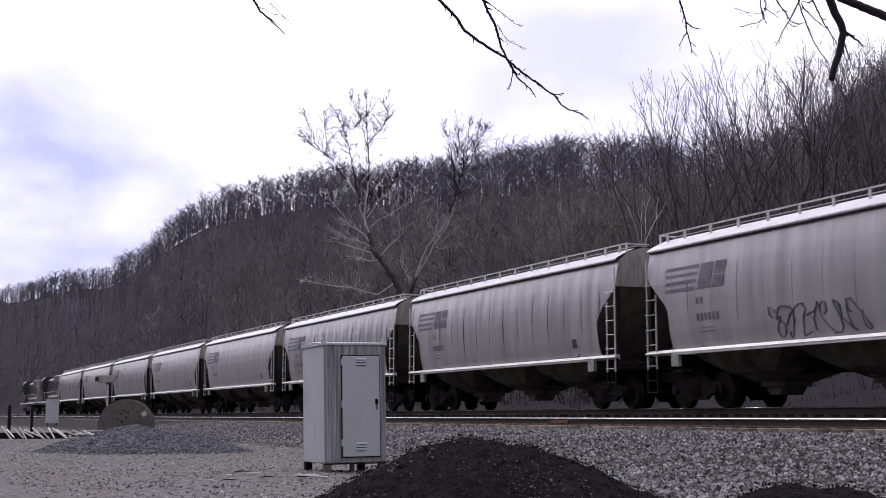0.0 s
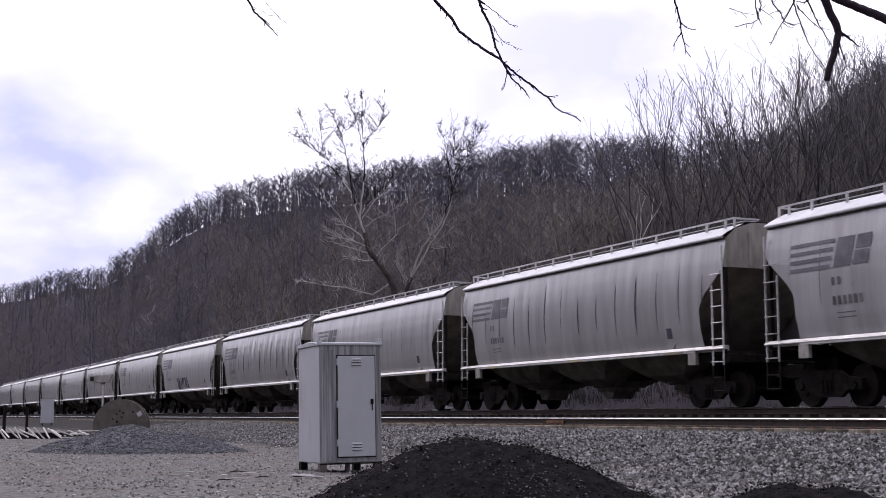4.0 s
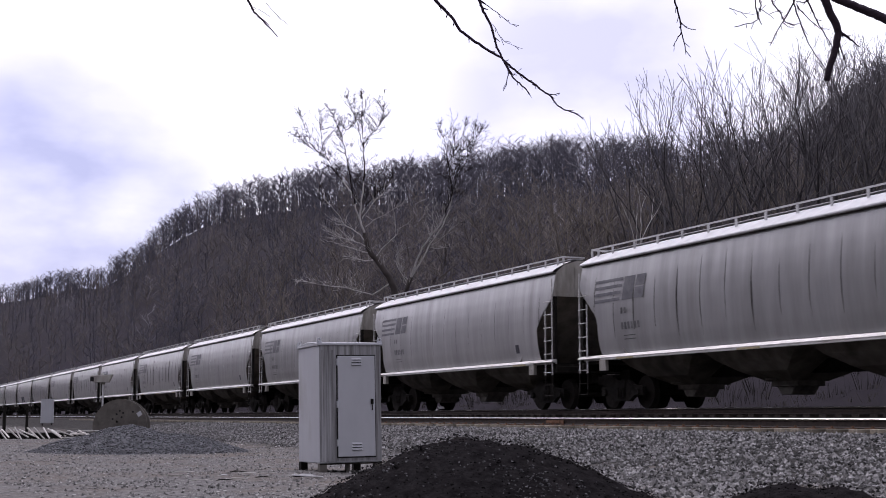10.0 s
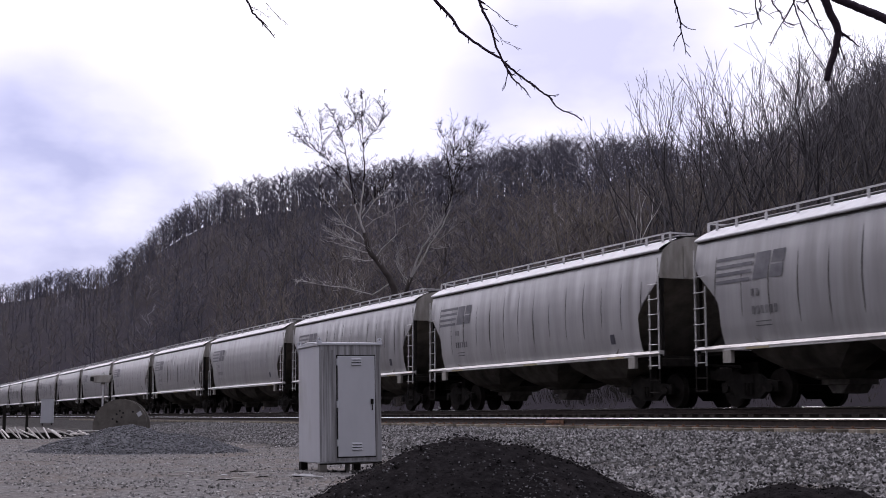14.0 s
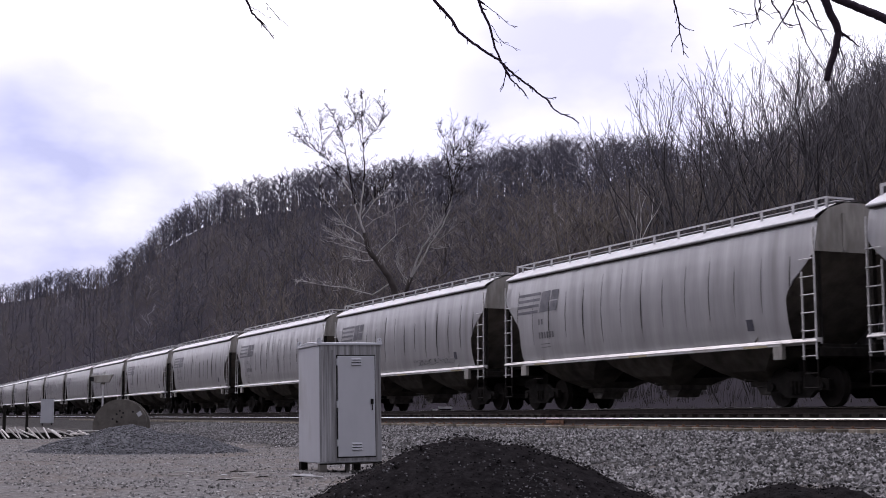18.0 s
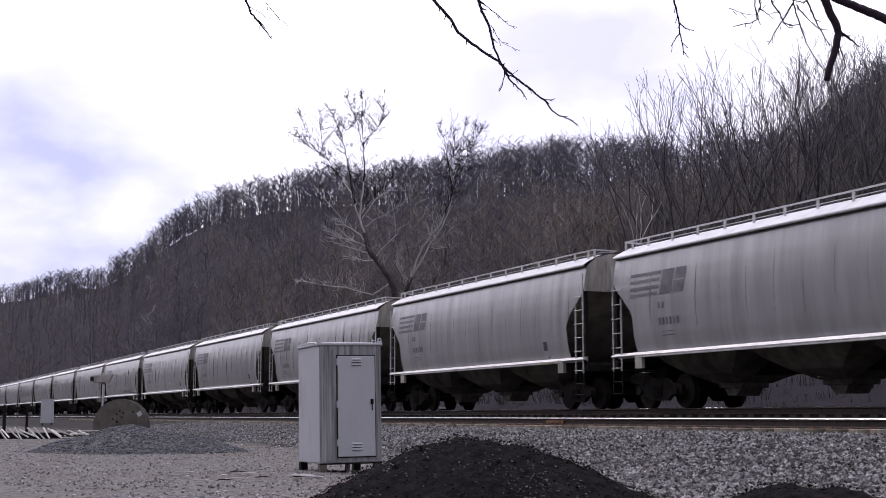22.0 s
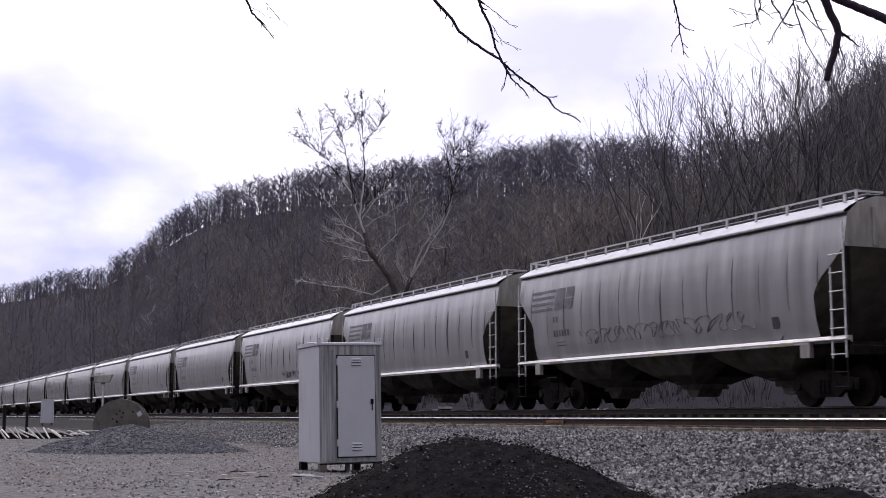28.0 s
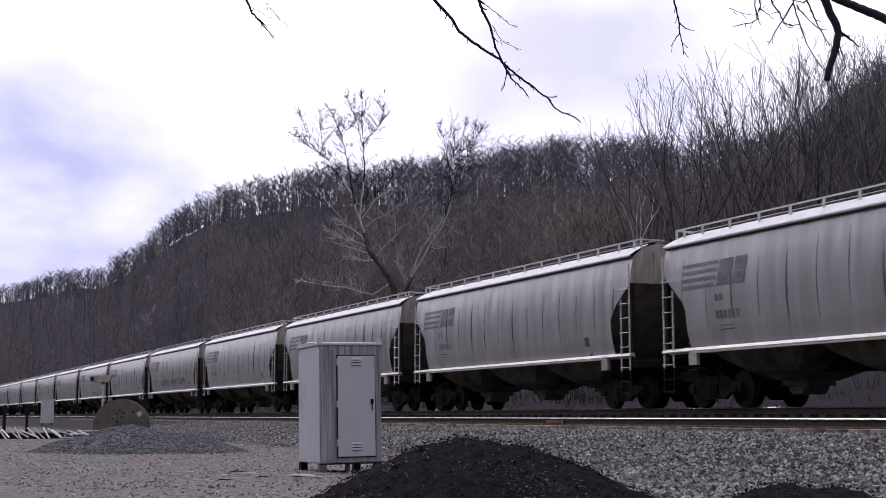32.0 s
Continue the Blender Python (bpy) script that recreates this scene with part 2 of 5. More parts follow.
def ground_material():
    """Leaf litter on the hill, trodden dirt in the yard, broken stone by the track, parted by where they lie."""
    m = bpy.data.materials.new("yard dirt, ballast and leaf litter")
    m.use_nodes = True
    n, l = m.node_tree.nodes, m.node_tree.links
    b = n["Principled BSDF"]
    b.inputs["Roughness"].default_value, b.inputs["Specular IOR Level"].default_value = 1.0, 0.03
    at = n.new("ShaderNodeNewGeometry").outputs["Position"]

    def noise_of(scale, detail=5, low=0.0, high=1.0):
        a, r = n.new("ShaderNodeTexNoise"), n.new("ShaderNodeMapRange")
        a.inputs["Scale"].default_value, a.inputs["Detail"].default_value, a.inputs["Roughness"].default_value = scale, detail, 0.65
        l.new(at, a.inputs["Vector"])
        r.inputs[1].default_value, r.inputs[2].default_value, r.inputs[3].default_value, r.inputs[4].default_value = 0.3, 0.7, low, high
        l.new(a.outputs[0], r.inputs[0])
        return r.outputs[0]

    def blend(fac, a, c):
        x = n.new("ShaderNodeMix")
        x.data_type = "RGBA"
        for value, slot in ((fac, 0), (a, 6), (c, 7)):
            if hasattr(value, "links"):
                l.new(value, x.inputs[slot])
            else:
                x.inputs[slot].default_value = value
        return x.outputs[2]
    dirt = blend(noise_of(11, 9, -0.2, 1.2), (0.070, 0.067, 0.065, 1), (0.255, 0.247, 0.24, 1))
    dirt = blend(noise_of(0.5, 6, -0.5, 0.8), dirt, (0.15, 0.122, 0.098, 1))
    # near-black grit paints the shade in the gaps between ballast stones
    grit = blend(noise_of(15), (0.02, 0.019, 0.018, 1), (0.075, 0.072, 0.069, 1))
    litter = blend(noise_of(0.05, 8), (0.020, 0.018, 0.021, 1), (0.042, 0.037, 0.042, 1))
    # violet patches put some of the hill's haze into the litter
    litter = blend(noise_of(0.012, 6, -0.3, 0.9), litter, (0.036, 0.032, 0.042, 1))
    part_xyz = n.new("ShaderNodeSeparateXYZ")
    l.new(at, part_xyz.inputs[0])

    def step(source, low, high, wobble):
        add, r = n.new("ShaderNodeMath"), n.new("ShaderNodeMapRange")
        l.new(source, add.inputs[0])
        l.new(wobble, add.inputs[1])
        r.inputs[1].default_value, r.inputs[2].default_value = low, high
        l.new(add.outputs[0], r.inputs[0])
        return r.outputs[0]
    c = blend(step(part_xyz.outputs[0], 8.6, 9.8, noise_of(0.7, 5, -1.2, 1.2)), dirt, grit)
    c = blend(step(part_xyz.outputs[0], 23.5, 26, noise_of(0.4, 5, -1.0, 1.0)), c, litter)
    # litter colour also covers the unseen rise added behind the camera
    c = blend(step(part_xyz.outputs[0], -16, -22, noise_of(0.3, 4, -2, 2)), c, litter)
    l.new(c, b.inputs["Base Color"])
    rough, relief = n.new("ShaderNodeTexNoise"), n.new("ShaderNodeBump")
    rough.inputs["Scale"].default_value, rough.inputs["Detail"].default_value = 14, 6
    l.new(at, rough.inputs["Vector"])
    relief.inputs["Strength"].default_value, relief.inputs["Distance"].default_value = 0.9, 0.04
    l.new(rough.outputs[0], relief.inputs["Height"])
    l.new(relief.outputs[0], b.inputs["Normal"])
    return m


GROUND = ground_material()


# ---- building helpers ----
class Shape:
    """Corners and faces of one mesh."""

    def __init__(self):
        self.v, self.f = [], []

    def box(self, x0, x1, y0, y1, z0, z1, m=None):
        k = len(self.v)
        for x, y, z in ((x0, y0, z0), (x1, y0, z0), (x1, y1, z0), (x0, y1, z0), (x0, y0, z1), (x1, y0, z1), (x1, y1, z1), (x0, y1, z1)):
            self.v.append(tuple(m @ Vector((x, y, z))) if m else (x, y, z))
        for q in ((3, 2, 1, 0), (4, 5, 6, 7), (0, 1, 5, 4), (1, 2, 6, 5), (2, 3, 7, 6), (3, 0, 4, 7)):
            self.f.append(tuple(k + i for i in q))
        return self

    def tube(self, pts, radii, n=6, caps=True):
        k = len(self.v)
        pts = [Vector(p) for p in pts]
        if not isinstance(radii, (list, tuple)):
            radii = [radii] * len(pts)
        side = None
        for i, p in enumerate(pts):
            way = (pts[min(i + 1, len(pts) - 1)] - pts[max(i - 1, 0)]).normalized()
            if side is None:
                side = way.orthogonal().normalized()
            side = (side - way * side.dot(way)).normalized()
            up = way.cross(side)
            for j in range(n):
                a = 2 * math.pi * j / n
                self.v.append(tuple(p + (side * math.cos(a) + up * math.sin(a)) * radii[i]))
        for i in range(len(pts) - 1):
            for j in range(n):
                self.f.append((k + i * n + j, k + i * n + (j + 1) % n, k + (i + 1) * n + (j + 1) % n, k + (i + 1) * n + j))
        if caps:
            self.f.append(tuple(k + j for j in reversed(range(n))))
            self.f.append(tuple(k + (len(pts) - 1) * n + j for j in range(n)))
        return self

    def blade(self, a, b, width):
        """A thin three-sided twig."""
        return self.tube((a, b), (width, width * 0.35), 3, False)

    def sheet(self, rows, closed=False):
        k, w = len(self.v), len(rows[0])
        for r in rows:
            self.v.extend(tuple(p) for p in r)
        for i in range(len(rows) - 1):
            for j in range(w if closed else w - 1):
                self.f.append((k + i * w + j, k + i * w + (j + 1) % w, k + (i + 1) * w + (j + 1) % w, k + (i + 1) * w + j))
        return self

    def prism(self, outline, axis, low, high):
        """An outline drawn out along an axis (0, 1 or 2)."""
        k, n = len(self.v), len(outline)
        for d in (low, high):
            for a, b in outline:
                p = [a, b]
                p.insert(axis, d)
                self.v.append(tuple(p))
        self.f.append(tuple(k + j for j in reversed(range(n))))
        self.f.append(tuple(k + n + j for j in range(n)))
        for j in range(n):
            self.f.append((k + j, k + (j + 1) % n, k + n + (j + 1) % n, k + n + j))
        return self

    def mesh(self, name, mat, bevel=0.0, smooth=False):
        me = bpy.data.meshes.new(name)
        me.from_pydata(self.v, [], self.f)
        bm = bmesh.new()
        bm.from_mesh(me)
        if len(self.f) < 60000:
            bmesh.ops.recalc_face_normals(bm, faces=bm.faces)
        if bevel:
            sharp = [e for e in bm.edges if len(e.link_faces) == 2 and e.calc_face_angle(0) > 0.6]
            bmesh.ops.bevel(bm, geom=sharp, offset=bevel, segments=1, affect="EDGES", clamp_overlap=True)
        for face in bm.faces:
            face.smooth = smooth
        bm.to_mesh(me)
        bm.free()
        me.materials.append(mat)
        return me


def part(name, data, mat, parent, label="", bevel=0.0, smooth=False, at=None):
    """Links a Shape, or a mesh that is there already, as one part under a thing."""
    if isinstance(data, Shape):
        data = data.mesh(name, mat, bevel, smooth)
    ob = new(name, data)
    ob.parent = parent
    if at is not None:
        ob.matrix_basis = at
    if label:
        ob["label"] = label
    return ob


def thing(name, data, mat, label, category, group="", kind="", at=None, bevel=0.0, smooth=False):
    """Links a top-level thing: an Empty where there is no Shape."""
    if isinstance(data, Shape):
        data = data.mesh(name, mat, bevel, smooth)
    ob = new(name, data)
    if at is not None:
        ob.matrix_basis = at
    return tagged(ob, label, category, group, kind)


def lerp(a, b, k):
    return a + (b - a) * k


def ease(k):
    k = min(1.0, max(0.0, k))
    return k * k * (3 - 2 * k)


# ---- the ground: yard, track bed and wooded hill in one sheet ----
RIDGE_TURN = [-5.1, 0.7, 4.95, 7.15, 8.96, 10.32, 11.34, 12.85, 14.98, 16.91, 19.35, 23.8, 28.35, 32.4, 35.0, 38.3, 40.65, 42.2, 49.3]
RIDGE_RISE = [2.0, 3.9, 5.15, 5.68, 6.13, 6.87, 7.9, 9.0, 9.6, 10.05, 10.35, 10.75, 11.2, 11.15, 11.3, 12.1, 13.4, 14.6, 15.4]
RIDGE_FAR = [1500, 1500, 1400, 1250, 1080, 950, 860, 760, 680, 640, 600, 540, 470, 400, 340, 270, 225, 205, 190]
RAIL_NEAR, RAIL_TRAIN = 0.713, 0.97     # heights of the two tracks' rail heads
X_NEAR, X_TRAIN = 16.52, 20.80          # their centre lines
TREES_ON_TOP = 13.6


def hill(x, y):
    """The hill's height, and how far up its slope the place lies (0 at the foot, 1 on the ridge)."""
    r, turn = math.hypot(x, y), math.degrees(math.atan2(x, y))
    if x < 30 or turn < -5.1:
        return 0.0, 0.0
    rise = float(np.interp(turn, RIDGE_TURN, RIDGE_RISE))
    top = float(np.interp(turn, RIDGE_TURN, RIDGE_FAR))
    foot = 46 / max(0.02, math.sin(radians(max(turn, 1.8))))
    foot = min(foot, top * 0.55)
    k = (r - foot) / (top - foot)
    high = top * math.tan(radians(rise)) - TREES_ON_TOP
    z = high * (1 - (1 - min(1.0, max(0.0, k))) ** 1.06) if k > 0 else 0.0
    if k > 1:
        z = high - (r - top) * 0.06
    bumps = noise.noise((x * 0.012, y * 0.012, 3)) * 3.5 * ease(k * 3) * ease((1.25 - k) * 4)
    return max(0.0, z + bumps) * ease((turn + 5.1) / 4), k


BED = [(-60, 0.0), (8.3, 0.0), (9.2, 0.05), (11.5, 0.22), (13.6, 0.38), (15.0, 0.44), (15.5, 0.465), (18.2, 0.49), (18.9, 0.60), (19.3, 0.72), (22.4, 0.74), (23.2, 0.70), (25.0, 0.40), (27.5, 0.95), (31, 2.3), (40, 2.0), (70, 0.6), (3000, 0.05)]


def ground_at(x, y):
    z = float(np.interp(x, [b[0] for b in BED], [b[1] for b in BED]))
    if x < 8.8:
        z += 0.03 * noise.noise((x * 0.5, y * 0.5, 0)) + 0.015 * noise.noise((x * 1.7, y * 1.7, 5))
    elif x < 13.6:
        z += 0.045 * noise.noise((x * 0.8, y * 0.5, 9))
    if x < -18:
        z += 105 * ease((-18 - x) / 190)     # unseen rise added behind the camera to block low sky light
    elif x > 26:
        z += 0.25 * noise.noise((x * 0.1, y * 0.1, 2)) * ease((x - 26) / 10) + hill(x, y)[0]
    return z


def spread(low, high, fine, grow):
    """Steps from low to high that widen away from the fine stretch."""
    values, gap = [fine[0]], fine[2]
    while values[-1] < fine[1]:
        values.append(values[-1] + gap)
    g = gap
    while values[-1] < high:
        g *= grow
        values.append(min(high, values[-1] + min(g, 45)))
    g = gap
    while values[0] > low:
        g *= grow
        values.insert(0, max(low, values[0] - min(g, 120)))
    return values


def build_ground():
    xs = spread(-2500, 2600, (4, 27, 0.3), 1.12)
    ys = spread(-1500, 3200, (2, 60, 0.6), 1.06)
    s = Shape()
    s.sheet([[(x, y, ground_at(x, y)) for y in ys] for x in xs])
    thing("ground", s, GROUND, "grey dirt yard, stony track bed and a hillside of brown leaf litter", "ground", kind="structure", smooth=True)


build_ground()


# ---- the two tracks ----
RAIL_OUTLINE = [(-0.070, 0.0), (0.070, 0.0), (0.070, 0.012), (0.012, 0.032), (0.010, 0.120), (0.034, 0.132), (0.034, 0.165), (-0.034, 0.165), (-0.034, 0.132), (-0.010, 0.120), (-0.012, 0.032), (-0.070, 0.012)]


def rail_shape():
    return Shape().prism([(x, z) for x, z in RAIL_OUTLINE], 1, -160, 900)


def build_track(x, top, label, first, last, single):
    tr = thing("railway_track", None, None, label, "railway track", group="parallel tracks", at=pose(x, 0, top))
    web = rail_shape().mesh("rail", RAIL)
    head = Shape().prism([(-0.034, -0.014), (0.034, -0.014), (0.036, -0.003), (0.029, 0.006), (0.016, 0.010), (-0.016, 0.010), (-0.029, 0.006), (-0.036, -0.003)], 1, -160, 900).mesh("rail_head", RAIL_HEAD)
    for sx in (-0.7535, 0.7535):
        r = part("rail", web, None, tr, at=pose(sx, 0, -0.174))
        part("running_surface", head, None, r, "bright polished rail head", at=pose(0, 0, 0.165))
    tie = Shape().box(-1.30, 1.30, -0.115, 0.115, -0.18, 0).mesh("tie", TIE, 0.012)
    plate = Shape().box(-0.16, 0.16, -0.1, 0.1, 0, 0.014).box(-0.13, -0.09, -0.05, -0.02, 0.014, 0.05).box(0.09, 0.13, 0.02, 0.05, 0.014, 0.05).mesh("tie_plate", RUST)
    rng = random.Random(3)
    y, step, rest = first, 0.52, Shape()
    while y < last:
        wob = pose(rng.uniform(-0.06, 0.06), y, -0.178 + rng.uniform(-0.01, 0.004), 0, 0, rng.uniform(-1, 1))
        if single:
            t = part("tie", tie, None, tr, at=wob)
            if y < 48:
                part("tie_plate", plate, None, t, at=pose(-0.7535 - wob.translation.x, 0, 0.001))
        else:
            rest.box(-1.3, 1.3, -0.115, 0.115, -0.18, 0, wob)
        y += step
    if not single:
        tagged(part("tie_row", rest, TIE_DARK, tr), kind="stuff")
    return tr


near_track = build_track(X_NEAR, RAIL_NEAR, "empty railway track with polished rails on weathered timber ties", 6, 110, True)
joint = Shape().box(-0.05, -0.025, -0.45, 0.45, 0.035, 0.115)
for jy in (-0.3, -0.1, 0.1, 0.3):
    joint.tube(((-0.075, jy, 0.075), (-0.04, jy, 0.075)), 0.016, 6)
part("joint_bar", joint, RUST, near_track, "bolted steel joint bar", at=pose(-0.7535, 29.4, -0.174))
far_track = build_track(X_TRAIN, RAIL_TRAIN, "raised main line track on a ballast bed under the train", 0, 260, False)


# ---- the hopper car, built once: local y along the car, z from the rail head ----
HALF, PITCH = 7.78, 17.23
SIDE = [(1.44, 1.46), (1.505, 1.64), (1.575, 1.95), (1.615, 2.35), (1.63, 2.8), (1.615, 3.2), (1.575, 3.6), (1.52, 3.95), (1.47, 4.17)]
SEAMS = [-6.9 + 1.06 * i for i in range(14)]


def side_inset(z):
    return 1.04 * ease((3.52 - z) / 1.15) ** 0.8


def build_hopper(seed, bold, dent):
    rng = random.Random(seed)
    car = thing("hopper_car", None, None, "weathered light grey covered hopper car rolling on the rails", "hopper car", group="train of hopper cars")
    # the tank: two curved sides, joined over the top and along the slope sheets
    body = Shape()
    zs = [lerp(SIDE[0][1], SIDE[-1][1], i / 26) for i in range(27)]
    dents = [(rng.uniform(-6.5, 6.5), rng.uniform(2.0, 3.6), rng.uniform(0.15, 0.5), rng.uniform(0.004, 0.014) * dent) for _ in range(11)]
    for sx in (-1, 1):
        rows = []
        for z in (zs if sx < 0 else zs[::5] + zs[-1:]):
            w = float(np.interp(z, [p[1] for p in SIDE], [p[0] for p in SIDE]))
            e = HALF - side_inset(z)
            row = []
            for i in range(121 if sx < 0 else 21):
                y = lerp(-e, e, i / (120 if sx < 0 else 20))
                near = min(abs(y - q) for q in SEAMS)
                d = bold * (0.010 * math.exp(-(near / 0.08) ** 2) - 0.0055 * math.cos(near * 2 * math.pi / 1.06))
                for dy, dz, r, deep in dents:
                    q = ((y - dy) / (r * 0.5)) ** 2 + ((z - dz) / (r * 1.9)) ** 2
                    if q < 6:
                        d += deep * math.exp(-q)
                row.append((sx * (w - d), y, z))
            rows.append(row)
        body.sheet(rows)
    part("tank", body, PAINT, car, "dented light grey steel tank side with vertical seams", smooth=True)
    for sx in (-1,):
        for q in SEAMS:
            low, high = rng.uniform(1.75, 2.2), rng.uniform(3.3, 4.05)
            if abs(q) > 5.9:
                low = 2.5
            pts = []
            for i in range(8):
                z = lerp(low, high, i / 7)
                w = float(np.interp(z, [p[1] for p in SIDE], [p[0] for p in SIDE]))
                pts.append((sx * (w - 0.003), q + 0.010 * math.sin(z * 3), z))
            f = rng.choice((0.6, 0.8, 1.0, 1.2)) * min(1.3, bold - 0.05)
            part("seam", Shape().tube(pts, [f * k for k in (0.004, 0.009, 0.013, 0.014, 0.014, 0.011, 0.008, 0.003)], 5), SEAM_AND_SHADE, car)
    # roof: a rolled edge, then the shallow crown; sky brightness is in the paint
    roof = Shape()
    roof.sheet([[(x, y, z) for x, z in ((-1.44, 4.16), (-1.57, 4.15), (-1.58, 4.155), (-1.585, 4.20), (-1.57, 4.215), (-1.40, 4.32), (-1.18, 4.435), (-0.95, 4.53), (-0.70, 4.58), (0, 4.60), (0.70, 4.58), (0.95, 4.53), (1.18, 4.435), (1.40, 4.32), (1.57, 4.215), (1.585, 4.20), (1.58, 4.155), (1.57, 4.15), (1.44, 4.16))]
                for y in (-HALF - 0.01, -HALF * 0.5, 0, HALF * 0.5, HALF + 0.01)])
    part("roof", roof, ROOF_SKYLIT, car, "curved steel roof, sky brightness in its pale paint", smooth=True)
    for sx in (-1, 1):
        # dark strip painted in for the shade below the roof lip
        part("eave_seam", Shape().prism([(sx * 1.46, 4.118), (sx * 1.50, 4.118), (sx * 1.505, 4.148), (sx * 1.46, 4.148)], 1, -HALF, HALF), SEAM_AND_SHADE, car, "dark strip standing for the shade under the eave")
    hatch = Shape()
    hatch.sheet([[(x, y, z) for x, z in ((-0.36, 4.57), (-0.34, 4.65), (-0.2, 4.69), (0.2, 4.69), (0.34, 4.65), (0.36, 4.57))] for y in (-6.9, 0, 6.9)])
    hatch.f += [tuple(range(6)), tuple(range(12, 18))]
    part("roof_hatch", hatch, ROOF_SKYLIT, car, "long trough hatch cover")
    for sy in (-1, 1):
        end = Shape()
        outline = [(1.592, 3.42)] + [(x, z) for x, z in SIDE if z > 3.5]
        ring = [(-x + 0.006, z) for x, z in outline] + [(-1.18, 4.41), (-0.7, 4.56), (0.7, 4.56), (1.18, 4.41)] + [(x - 0.006, z) for x, z in reversed(outline)]
        end.prism(ring, 1, sy * HALF - 0.015, sy * HALF + 0.015)
        for x in (-0.8, 0.8):
            end.box(x - 0.04, x + 0.04, sy * HALF - 0.06, sy * HALF + 0.06, 3.46, 4.3)
        part("end_sheet", end, END_PAINT, car, "sooty end sheet")
        slope = Shape()
        slope.sheet([[(x * (1.56 if z > 3 else 1.50), sy * y + 0.0, z) for x in (-1, -0.5, 0, 0.5, 1)] for y, z in ((HALF, 3.47), (HALF - 0.1, 3.40), (HALF - 2.5, 1.45))])
        part("slope_sheet", slope, SLOPE, car, "dark brown slope sheet over the end platform")
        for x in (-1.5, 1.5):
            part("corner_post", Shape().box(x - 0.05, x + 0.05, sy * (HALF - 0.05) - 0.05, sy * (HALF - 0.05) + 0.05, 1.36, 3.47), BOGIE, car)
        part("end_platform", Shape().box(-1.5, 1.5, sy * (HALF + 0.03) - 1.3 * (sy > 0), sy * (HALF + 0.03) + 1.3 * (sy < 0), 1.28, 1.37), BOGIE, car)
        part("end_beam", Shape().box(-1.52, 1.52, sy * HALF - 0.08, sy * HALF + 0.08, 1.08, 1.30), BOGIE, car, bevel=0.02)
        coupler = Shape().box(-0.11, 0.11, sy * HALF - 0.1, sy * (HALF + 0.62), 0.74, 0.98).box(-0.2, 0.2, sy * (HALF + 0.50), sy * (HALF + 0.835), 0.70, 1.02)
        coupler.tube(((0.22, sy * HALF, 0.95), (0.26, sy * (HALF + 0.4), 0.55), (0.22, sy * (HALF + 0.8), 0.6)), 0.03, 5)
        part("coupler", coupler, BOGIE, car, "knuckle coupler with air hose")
    # walkway along the roof on short posts
    for sx in (-1, 1):
        walkway = Shape().box(sx * 1.16, sx * 1.20, -HALF + 0.02, HALF - 0.02, 4.645, 4.682)
        walkway.box(sx * 0.46, sx * 0.86, -HALF + 0.1, HALF - 0.1, 4.605, 4.62)
        for sy in (-1, 1):
            walkway.box(sx * 0.45, sx * 1.16, sy * (HALF - 0.02), sy * (HALF - 0.06), 4.635, 4.675)
        part("walkway", walkway, GRATING, car, "galvanised roof walkway edge")
        post = Shape().box(-0.022, 0.022, -0.028, 0.028, -0.26, 0.0).mesh("post", GRATING)
        for i in range(14):
            part("post", post, None, car, at=pose(sx * 1.18, lerp(-HALF + 0.05, HALF - 0.05, i / 13), 4.64))
        for sy in (-1, 1):
            part("post", post, None, car, at=pose(sx * 1.18, sy * (HALF - 0.42), 4.64))
    for sx in (-1, 1):
        # the sill's pale colour carries the sky reflection along its face
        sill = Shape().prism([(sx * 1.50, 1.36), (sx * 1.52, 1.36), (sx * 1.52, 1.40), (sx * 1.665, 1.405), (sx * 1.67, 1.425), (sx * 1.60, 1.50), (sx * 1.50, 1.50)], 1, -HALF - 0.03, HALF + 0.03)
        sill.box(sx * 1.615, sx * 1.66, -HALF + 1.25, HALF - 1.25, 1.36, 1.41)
        part("side_sill", sill, SILL_SKYLIT, car, "worn side sill, sky reflection in its pale paint")
        for ty in (-5.6, -0.4, 5.2)[:3 if seed != 6 else 1]:
            part("reflector_strip", Shape().box(sx * 1.661, sx * 1.672, ty - 0.45, ty + 0.45, 1.355, 1.402), YELLOW, car, "dull yellow reflector strip")
        for sy in (-1, 1):
            pad = Shape().box(sx * 1.55, sx * 1.655, sy * 6.42 - 0.17, sy * 6.42 + 0.17, 1.06, 1.45)
            pad.box(sx * 1.655, sx * 1.665, sy * 6.42 - 0.03, sy * 6.42 + 0.03, 1.14, 1.26)
            part("jacking_pad", pad, END_PAINT, car, "grey bolster end plate", bevel=0.012)
            ladder = Shape()
            for y in (HALF - 0.02, HALF - 0.46):
                high = 3.95 if y > HALF - 0.1 else 3.0
                ladder.box(sx * 1.605, sx * 1.64, sy * y - 0.017, sy * y + 0.017, 1.02, high)
            for i in range(6):
                z = 1.66 + i * 0.40 if i < 5 else 1.10
                ladder.tube(((sx * 1.66, sy * (HALF + 0.0), z), (sx * 1.66, sy * (HALF - 0.48), z)), 0.014, 5)
            step = Shape()
            for z in (0.40, 0.72):
                step.tube(((sx * 1.62, sy * (HALF + 0.0), z), (sx * 1.62, sy * (HALF - 0.48), z)), 0.018, 5)
            for y in (HALF, HALF - 0.47):
                step.box(sx * 1.605, sx * 1.63, sy * y - 0.014, sy * y + 0.014, 0.39, 1.02)
            part("sill_step", step, BOGIE, car, "dark hanging step irons")
            part("ladder", ladder, LADDER, car, "corner ladder with steel rungs")
